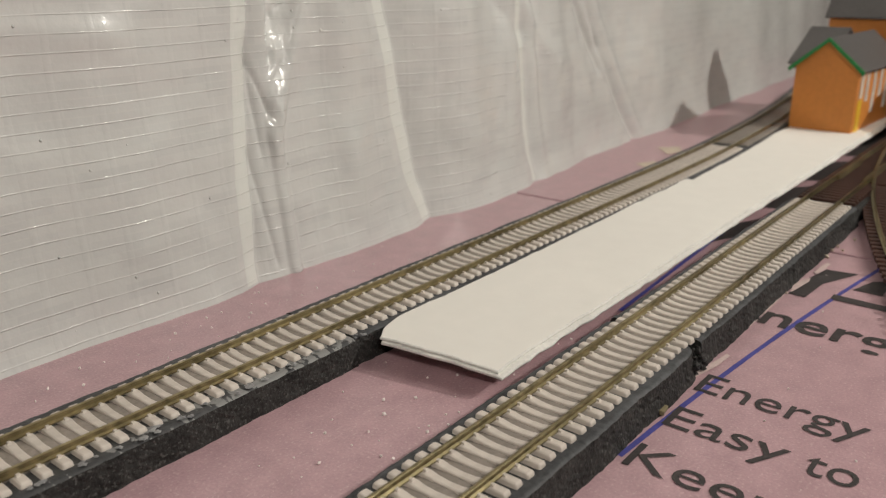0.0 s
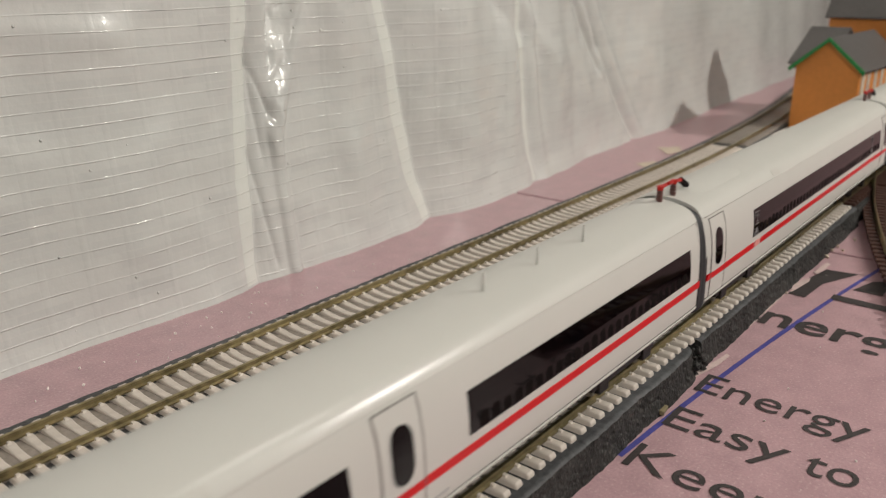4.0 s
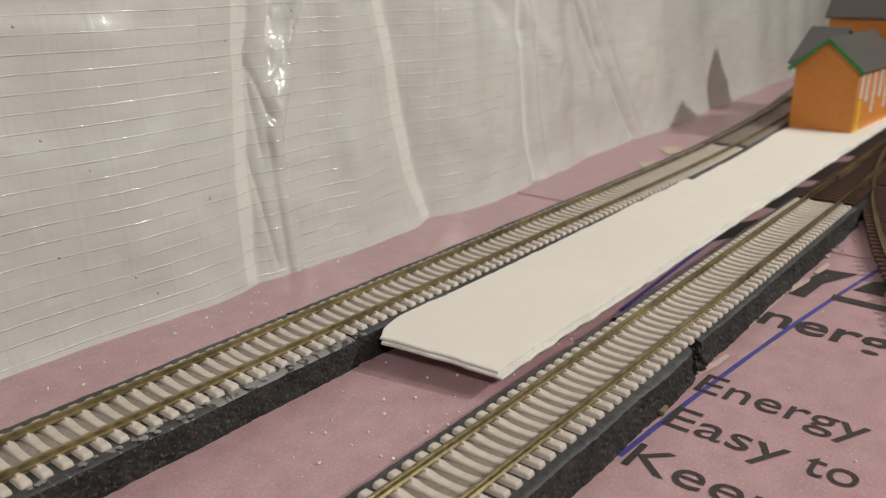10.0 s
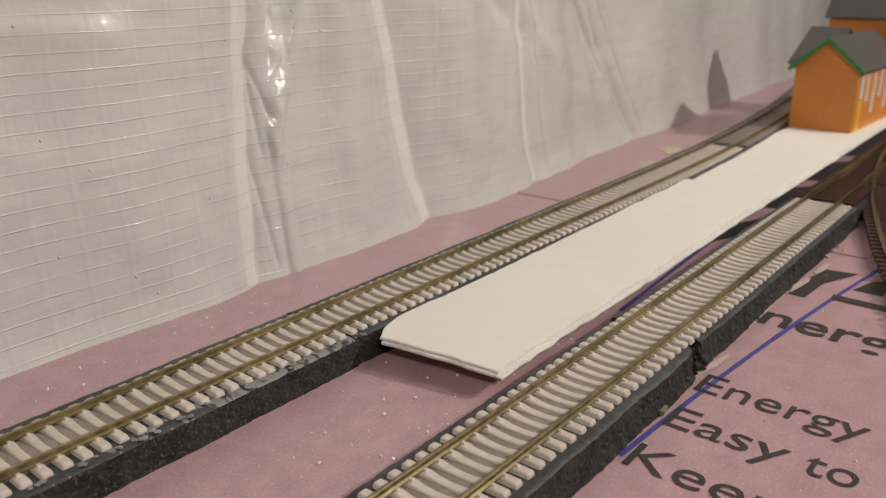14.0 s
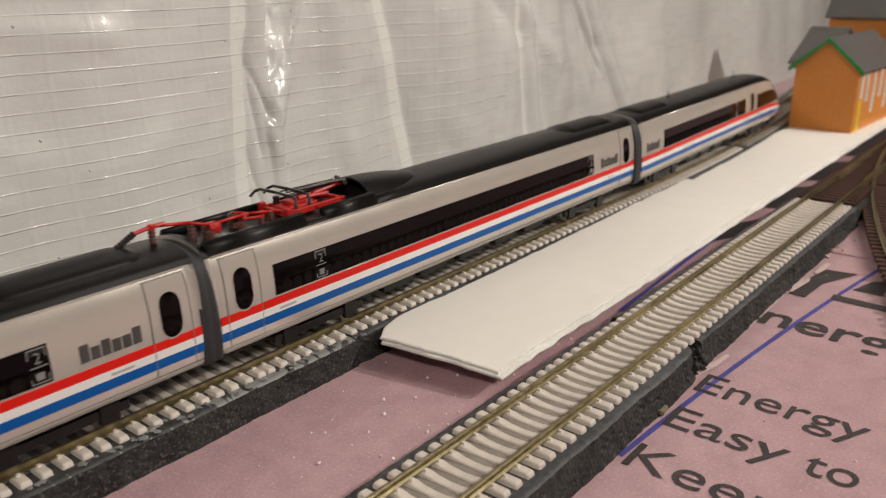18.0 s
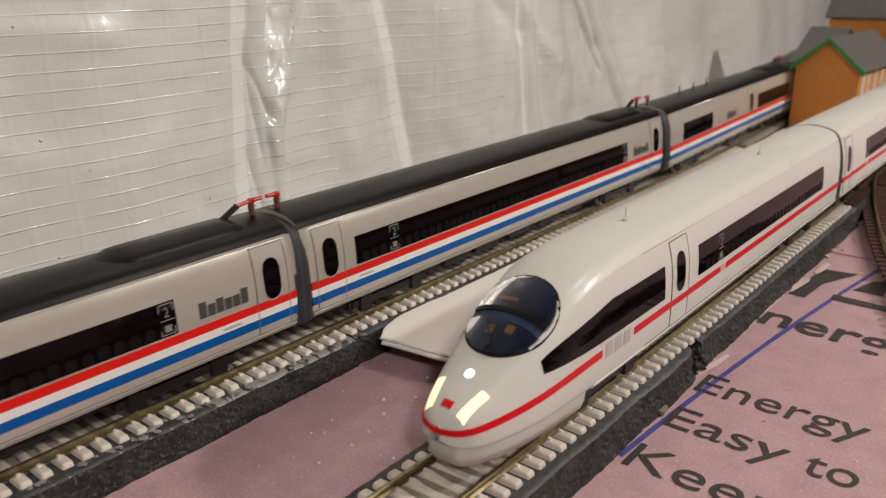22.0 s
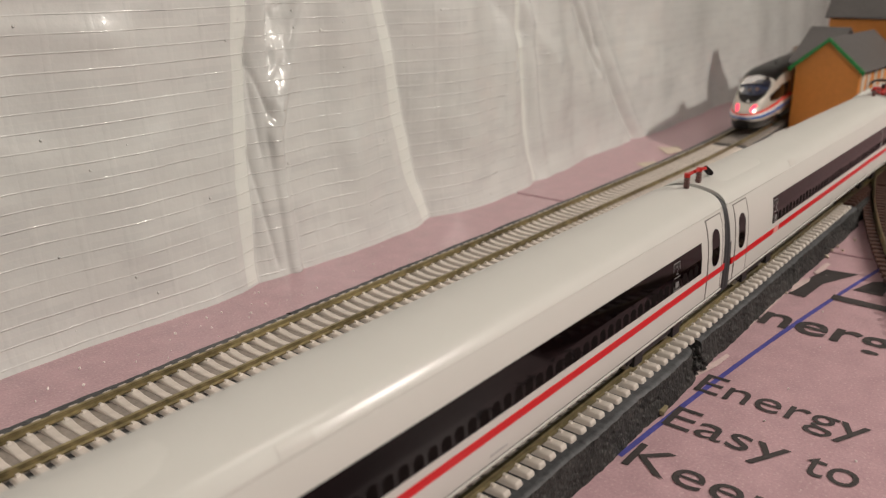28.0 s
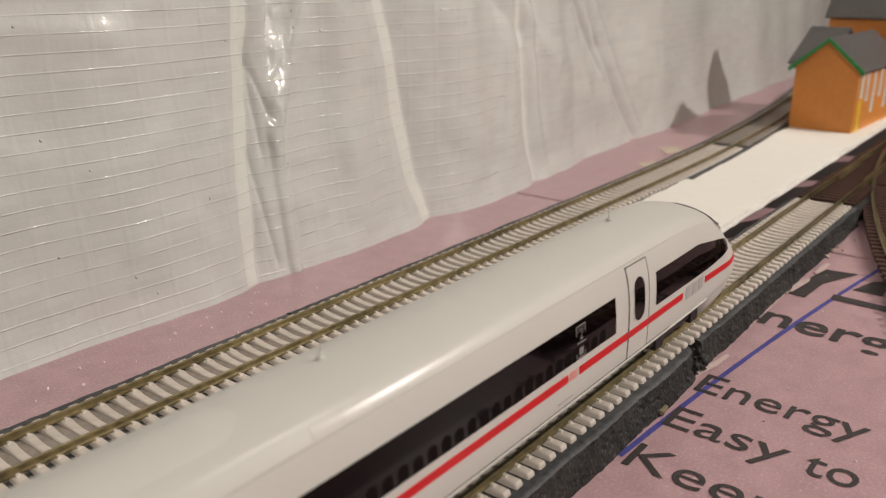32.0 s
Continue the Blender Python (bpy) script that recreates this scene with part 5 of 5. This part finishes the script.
        fh = lambda x: 0.0134 * max(0.0, 1 - abs(2 * (H - x - F0) / FL - 1) ** 2.5) ** 0.5 * ((0.80 if white else 0.62) + (0.20 if white else 0.38) * (H - x - F0) / FL) + 0.0002
        fr = put("windscreen_surround", *on_top(hull, fx, lambda x: -fh(x), fh, 0.00012, 8), M_BLACK, ob, "black windscreen surround", True)
        put("cab_interior", *on_top(hull, wx, lambda x: -half(x) * 0.97, lambda x: half(x) * 0.97, 0.00022, 8), M_CABBLUE, ob, "dark blue cab interior", True)
        for (a, b, y0, y1) in ((0.0250, 0.0272, -0.0036, -0.0016), (0.0262, 0.0285, 0.0018, 0.0042), (0.0350, 0.0360, -0.0060, 0.0000)):
            put("cab_detail", *on_top(hull, [H - a, H - b], lambda x: y0, lambda x: y1, 0.00036, 2), M_CABORANGE, ob, "tan cab seat detail")
        for a, b in ((0, 6), (7, 14)):
            put("windscreen", *on_top(hull, wx[a:b + 1], lambda x: -half(x), half, 0.0005, 8), M_SCREEN, ob, "bluish cab windscreen", True)
        put("windscreen_bar", *on_top(hull, [H - 0.0312, H - 0.0324], lambda x: -half(x) * 0.96, lambda x: half(x) * 0.96, 0.00075, 8), M_BLACK, ob, "black bar between the windscreens", True)
        wp = [hull.by_side(H - u, y) + Vector((0.0006, 0, 0.0013)) for u, y in ((0.0200, 0.0), (0.0215, 0.001), (0.0290, -0.0055))]
        put("wiper", *joined(rod(wp[0], wp[1], 0.0005), rod(wp[1], wp[2], 0.00022)), M_BLACK, ob, "black windscreen wiper")
        lit = {"head": M_HEAD, "tail": M_TAIL}.get(lamps, M_LENS)
        for sg in (1, -1):
            c = lambda x: sg * (0.0050 + 0.0021 * (H - x - 0.003) / 0.008)
            put("headlight", *on_top(hull, [H - 0.0030 - 0.0080 * k / 5 for k in range(6)], lambda x: c(x) - 0.0011, lambda x: c(x) + 0.0011, 0.00025, 2), lit, ob, {"head": "lit yellow headlight", "tail": "lit red tail light"}.get(lamps, "unlit lamp lens"), True)
        r = 0.0012
        put("top_lamp", *on_top(hull, [H - 0.0135 + r * math.cos(math.pi * k / 8) for k in range(9)], lambda x: -math.sqrt(max(1e-12, r * r - (x - H + 0.0135) ** 2)) - 0.00002, lambda x: math.sqrt(max(1e-12, r * r - (x - H + 0.0135) ** 2)) + 0.00002, 0.00025, 4), M_HEADSPOT if lamps == "head" else M_LENS, ob, "round lamp under the windscreen", True)
        if white:
            put("logo_patch", *on_top(hull, [H - 0.0034, H - 0.0044, H - 0.0053], lambda x: -0.0016, lambda x: 0.0016, 0.0002, 3), M_RED, ob, "small red logo patch on the nose")
        tip = (("red_stripe", M_RED, 0.0140, 0.0156),) if white else (("red_stripe", M_ARED, 0.01505, 0.0162), ("white_stripe", M_AWHITE, 0.0139, 0.01505), ("blue_stripe", M_ABLUE, 0.01263, 0.0139))
        for nm, mt, lo, hi in tip:
            put(nm, *box(H - 0.0007, H + 0.00024, -0.0017, 0.0017, lo, hi), mt, ob, nm.replace("_", " "))
        for u in (0.0932, 0.2180):
            put("antenna", *joined(rod((H - u, 0.002, ZT - 0.0003), (H - u, 0.002, ZT + 0.0046), 0.00026, 6, 0.00016), rod((H - u, 0.002, ZT - 0.0003), (H - u, 0.002, ZT + 0.0008), 0.0009, 8)), cover if white else M_BLACK, ob, "small roof antenna")
    # roof gear
    if end:
        put("roof_fairing", *dome(-H + 0.062, -H + 0.013, 0.0090, 0.0009 if white else 0.0017, ZT), cover, ob, "low raised roof fairing", True)
    elif kind == "panto":
        put("roof_fairing", *dome(H - 0.062, H - 0.013, 0.0090, 0.0009 if white else 0.0017, ZT), cover, ob, "low raised roof fairing", True)
    else:
        put("roof_fairing", *dome(H - 0.062, H - 0.013, 0.0090, 0.0009 if white else 0.0017, ZT), cover, ob, "low raised roof fairing", True)
        if bistro:
            for u in (0.06, 0.085, 0.11):
                put("antenna", *rod((-H + u, 0.002, ZT - 0.0003), (-H + u, 0.002, ZT + 0.005), 0.0005, 6, 0.0003), cover, ob, "small roof antenna")
    hx0 = H - 0.0850 if not end else -H + 0.0700
    for sg in (1, -1):
        put("roof_hatch", *on_side(hull, hx0, hx0 + 0.0085, 0.0425, 0.0449, sg, 0.00012, 1, 3), M_HATCH if white else M_BLACK, ob, "flat grey roof hatch", True)
    if kind == "panto":
        b = -H
        arch = []
        for q in range(11):
            t = q / 10
            u = math.sin(t * math.pi / 2)
            k, w = (1 - u ** 1.8) * 0.96 + 0.04, 0.0128 * math.sqrt(max(0.0, 1 - u ** 2.3)) + 0.0005
            ring = []
            for p in range(21):
                a = math.pi * p / 20
                y = w * math.cos(a)
                base = ZT - 0.0066 * (abs(y) / 0.0126) ** 2.4 - 0.0006
                ring.append((b + 0.0775 + 0.034 * u, y, base + (0.0040 * k + 0.0008) * max(0.0, math.sin(a)) ** 0.62))
            arch.append(ring)
        lip = [(p[0], p[1] * 0.90, p[2] - 0.0008) for p in arch[0]]
        deep = [(p[0] + 0.012, p[1] * 0.90, min(p[2] - 0.0008, 0.0455)) for p in arch[0]]
        put("pantograph_fairing", *loft(arch), cover, ob, "smooth arched pantograph fairing", True)
        if white:
            # the joint between the roof and the moulding round the pantograph
            for sg in (1, -1):
                run_x = [(b + 0.0045, 0.0139), (b + 0.0775, 0.0139)] + [(r[0][0] + 0.0006, r[0][1] + 0.0006) for r in arch[1:]]
                pts = [hull.by_side(x, sg * y) for x, y in run_x]
                put("roof_joint", *joined(*[rod(p, q, 0.00015, 6) for p, q in zip(pts, pts[1:])]), M_WELL, ob, "fine grey joint line")
        put("fairing_lip", *loft([arch[0], lip]), cover, ob)
        put("fairing_mouth", *loft([lip, deep]), M_BLACK, ob, "dark mouth of the fairing", True)
        for sg in (1, -1):
            wall = [(0.0134, 0.0424), (0.0127, 0.0446), (0.0119, 0.0462), (0.0110, 0.0466), (0.0102, 0.0466), (0.0097, 0.0460), (0.0096, 0.0440)]
            for c, d in ((0.0040, 0.0440), (0.0530, 0.0785)):
                ramp = ((c, 0.95), ((c + d) / 2, 1.0), (d, 1.05))
                put("well_side", *loft([[(b + x, sg * y, 0.0424 + (z - 0.0424) * k) for y, z in wall] for x, k in ramp], caps=True), cover, ob, "low rounded wall beside the pantograph", True)
        z = 0.0434
        put("well_floor", *box(b + 0.0045, b + 0.0785, -0.0102, 0.0102, z - 0.002, z, 0.0002), M_WELL if white else M_DARK, ob, "flat floor under the pantograph")
        put("well_plate", *box(b + 0.0445, b + 0.0525, -0.0126, 0.0126, z - 0.0012, z + 0.0004, 0.0003), M_WELL if white else M_DARK, ob, "grey plate in the gap of the wall")
        pg = put("pantograph_frame", *joined(box(b + 0.043, b + 0.058, -0.0036, 0.0036, z + 0.0016, z + 0.0036, 0.0006), box(b + 0.046, b + 0.054, -0.0022, 0.0022, z + 0.0034, z + 0.0050, 0.0006), *[box(b + 0.0405, b + 0.068, y - 0.0008, y + 0.0008, z + 0.0014, z + 0.0034, 0.0003) for y in (-0.0064, 0.0064)],
                                             *[box(x - 0.0009, x + 0.0009, -0.0072, 0.0072, z + 0.0014, z + 0.0032, 0.0003) for x in (b + 0.0415, b + 0.054, b + 0.067)], *[box(b + 0.0400, b + 0.0422, y - 0.0012, y + 0.0012, z, z + 0.0046, 0.0004) for y in (-0.0068, 0.0068)],
                                             rod((b + 0.060, 0.0012, z + 0.0046), (b + 0.0735, 0.0012, z + 0.0062), 0.0010), rod((b + 0.050, -0.0020, z + 0.0056), (b + 0.064, -0.0020, z + 0.0046), 0.0008)), M_PANTO, ob, "red pantograph base frame")
        for x in (b + 0.042, b + 0.066):
            for y in (-0.0064, 0.0064):
                put("insulator", *rod((x, y, z), (x, y, z + 0.0018), 0.0013, 8), M_PANTO, pg, "red insulator post", True)
        put("spring", *rod((b + 0.0455, 0.0042, z + 0.0015), (b + 0.0455, 0.0042, z + 0.0062), 0.0012, 8), M_ARM, pg, "dark spring housing")
        put("pantograph_arm", *joined(rod((b + 0.047, 0.0010, z + 0.0062), (b + 0.0745, 0.0010, z + 0.0072), 0.0006), rod((b + 0.0745, -0.0010, z + 0.0076), (b + 0.046, -0.0010, z + 0.0084), 0.0005), rod((b + 0.073, 0.0040, z + 0.0070), (b + 0.046, 0.0020, z + 0.0082), 0.0003),
                                      rod((b + 0.072, -0.0035, z + 0.0070), (b + 0.0745, 0.0040, z + 0.0074), 0.0009)), M_ARM, pg, "dark folded pantograph arms")
        for x in (b + 0.0425, b + 0.0485):
            bow = [(x - 0.0020, 0.0122, z + 0.0058), (x - 0.0008, 0.0108, z + 0.0078), (x, 0.0088, z + 0.0086), (x, 0.0, z + 0.0088), (x, -0.0088, z + 0.0086), (x - 0.0008, -0.0108, z + 0.0078), (x - 0.0020, -0.0122, z + 0.0058)]
            put("collector_bow", *joined(*[rod(p, q, 0.00055, 6) for p, q in zip(bow, bow[1:])]), M_ARM, pg, "dark collector bow with bent horns", True)
        for pts in ([(b + 0.0405, -0.0040, z + 0.0036), (b + 0.0345, -0.0040, z + 0.0046), (b + 0.0290, -0.0010, z + 0.0046), (b + 0.0140, -0.0010, z + 0.0044), (b + 0.0075, 0.0012, z + 0.0062), (b - 0.0045, 0.0012, z + 0.0080)], [(b + 0.0290, -0.0010, z + 0.0046), (b + 0.0262, 0.0034, z + 0.0048)], [(b + 0.0290, -0.0010, z + 0.0046), (b + 0.0250, -0.0035, z + 0.0040), (b + 0.0330, -0.0042, z + 0.0034)], [(b + 0.0140, -0.0010, z + 0.0044), (b + 0.0125, -0.0042, z + 0.0038)]):
            put("busbar", *joined(*[rod(p, q, 0.00055, 8) for p, q in zip(pts, pts[1:])]), M_PANTO, ob, "thin red roof busbar", True)
        for x, y, hgt, fat in ((0.0264, 0.0034, 0.0050, 1.7), (0.0118, -0.0040, 0.0036, 1.25), (0.0090, 0.0018, 0.0060, 1.15), (0.0245, -0.0034, 0.0036, 1.1), (0.0318, -0.0042, 0.0036, 1.0), (0.0355, -0.0046, 0.0044, 1.0), (0.0140, 0.0008, 0.0042, 1.5)):
            insulator(ob, b + x, y, z, hgt, M_BROWN, 0.0, fat)
        put("switch_box", *box(b + 0.0135, b + 0.0175, -0.0026, 0.0022, z + 0.0012, z + 0.0048, 0.0012), M_PANTO, ob, "red switch box")
    if kind == "mid":
        for e in (1, -1):
            x = e * (H - 0.0055)
            insulator(ob, x, 0.0008, ZT - 0.0004, 0.0054, M_BROWN)
            link = [(x, 0.0008, ZT + 0.0050), (x + e * 0.0045, 0.0008, ZT + 0.0050)]
            if e > 0:
                a, c = Vector((x - 0.0060, 0.0008, ZT + 0.0042)), Vector((x - 0.0125, 0.0008, ZT + 0.0008))
                pieces = [rod(a.lerp(c, q / 6), a.lerp(c, (q + 0.6) / 6), 0.0012, 8, 0.0009) for q in range(6)] + [rod(a, c, 0.0006, 6)]
                put("insulator", *joined(*pieces), M_ARM, ob, "dark slanted insulator")
                link = [a] + link
            put("busbar", *joined(*[rod(p, q, 0.0007, 8) for p, q in zip(link, link[1:])], rod((x, 0.0008, ZT + 0.0040), (x, 0.0008, ZT + 0.0056), 0.0012, 8)), M_PANTO, ob, "red roof cable link")
    if bellows:
        rows = []
        for dx, k in ((0.0038, 0.93), (0.0034, 0.985), (0.0016, 1.0), (0.0008, 0.975), (0.0, 1.0), (-0.0016, 1.0), (-0.0024, 0.975), (-0.0034, 0.985), (-0.0038, 0.93)):
            rows.append([(-H + dx, y * k * 1.005, Z0 + (zz - Z0) * k * 1.012 - 0.0016) for y, zz in both(hull.section())])
        put("gangway_bellows", *loft(rows), M_RUBBER, ob, "dark grey rubber gangway bellows", True)
    put("coupling", *box(-H - 0.003, -H + 0.014, -0.002, 0.002, 0.0040, 0.0070, 0.0004), M_DARK, ob)
    return ob


TRAINS = {}
for style, group, word in (("white", "cars of the white train", "glossy white train car, red stripe"), ("silver", "cars of the silver train", "silver train car, tricolour stripes, black roof")):
    first = car(style, "end", group, word + ", leading nose car", "head")
    panto = car(style, "panto", group, word + ", red roof pantograph", first_class=style == "white")
    rear = car(style, "panto", group, word + ", red roof pantograph")
    mid = car(style, "mid", group, word + ", doors at both ends")
    cafe = car(style, "mid", group, word + ", door near its middle", bistro=True)
    loose = car(style, "mid", group, word + ", doors at both ends", bellows=False)
    last = car(style, "end", group, word + ", tail nose car", "tail" if style == "silver" else "")
    TRAINS[style] = [first, panto, mid, cafe, copy_thing(mid, Matrix()), loose, rear, last]


# ---- what moves: both trains ----
def run(route, cars, joint_rows, end_len):
    """Key a train along its route. joint_rows: seconds and the distance along the route of the joint behind the first car."""
    lengths = [end_len] + [MID_LEN] * 6 + [end_len]
    for i, ob in enumerate(cars):
        # middle of this car, behind that joint
        back = -end_len / 2 if i == 0 else MID_LEN * (i - 0.5) if i < 7 else MID_LEN * 6 + end_len / 2
        turn = math.pi if i >= 6 else 0.0
        rows, last = [], None
        for t, d in joint_rows:
            c, b = d - back, lengths[i] * 0.33
            xa, ya, _ = route.at(c + b)
            xb, yb, _ = route.at(c - b)
            h = math.atan2(ya - yb, xa - xb) + turn
            if last is not None:
                while h - last > math.pi:
                    h -= 2 * math.pi
                while h - last < -math.pi:
                    h += 2 * math.pi
            last = h
            rows.append((t, pose((xa + xb) / 2, (ya + yb) / 2, RAILTOP, 0, 0, math.degrees(h))))
        walk(ob, rows)


def smooth_rows(knots, step=0.5):
    """Even rows through the knots (seconds, distance), by a monotone cubic."""
    ts, ds = [k[0] for k in knots], [k[1] for k in knots]
    n = len(ts)
    sl = [(ds[k + 1] - ds[k]) / (ts[k + 1] - ts[k]) for k in range(n - 1)]
    m = [sl[0]] + [(sl[k - 1] + sl[k]) / 2 for k in range(1, n - 1)] + [sl[-1]]
    rows, t = [], ts[0]
    while t <= ts[-1] + 1e-6:
        k = min(n - 2, max(j for j in range(n) if ts[j] <= t + 1e-9))
        h = ts[k + 1] - ts[k]
        u = (t - ts[k]) / h
        rows.append((t, (2 * u ** 3 - 3 * u * u + 1) * ds[k] + (u ** 3 - 2 * u * u + u) * h * m[k] + (3 * u * u - 2 * u ** 3) * ds[k + 1] + (u ** 3 - u * u) * h * m[k + 1]))
        t += step
    return rows


def motions():
    # silver train: even speed along the far track
    run(FAR, TRAINS["silver"], [(t, far_d(0.1937) + 0.2235 * (t - 17.0)) for t in np.arange(0, 32.01, 0.5)], END_LEN["silver"])
    # white train: x of the joint behind the second car, first lap; then slower on the second lap
    lap = NEAR.total
    knots = [(0.0, 1.327), (0.6, 1.0908), (1.0, 0.928), (1.4, 0.7640), (2.1, 0.471), (2.5, 0.3025), (3.0, 0.095), (3.5, -0.108), (5.5, -0.904), (6.0, -1.111), (6.5, -1.318), (7.0, -1.510), (8.0, -1.89), (12.0, -3.25)]
    knots += [(t, x - lap) for t, x in ((16.5, 2.01), (20.0, 1.147), (21.0, 0.9390), (21.5, 0.8325), (22.0, 0.7272), (22.7, 0.5721), (23.0, 0.5047), (24.5, 0.1811), (25.5, -0.0345), (27.5, -0.4603), (28.0, -0.5700), (29.0, -0.7810), (30.0, -0.9910), (31.0, -1.1981), (32.0, -1.4120))]
    rows = smooth_rows([(t, near_d(x)) for t, x in knots])
    run(NEAR, TRAINS["white"], [(t, d + MID_LEN) for t, d in rows], END_LEN["white"])


motions()
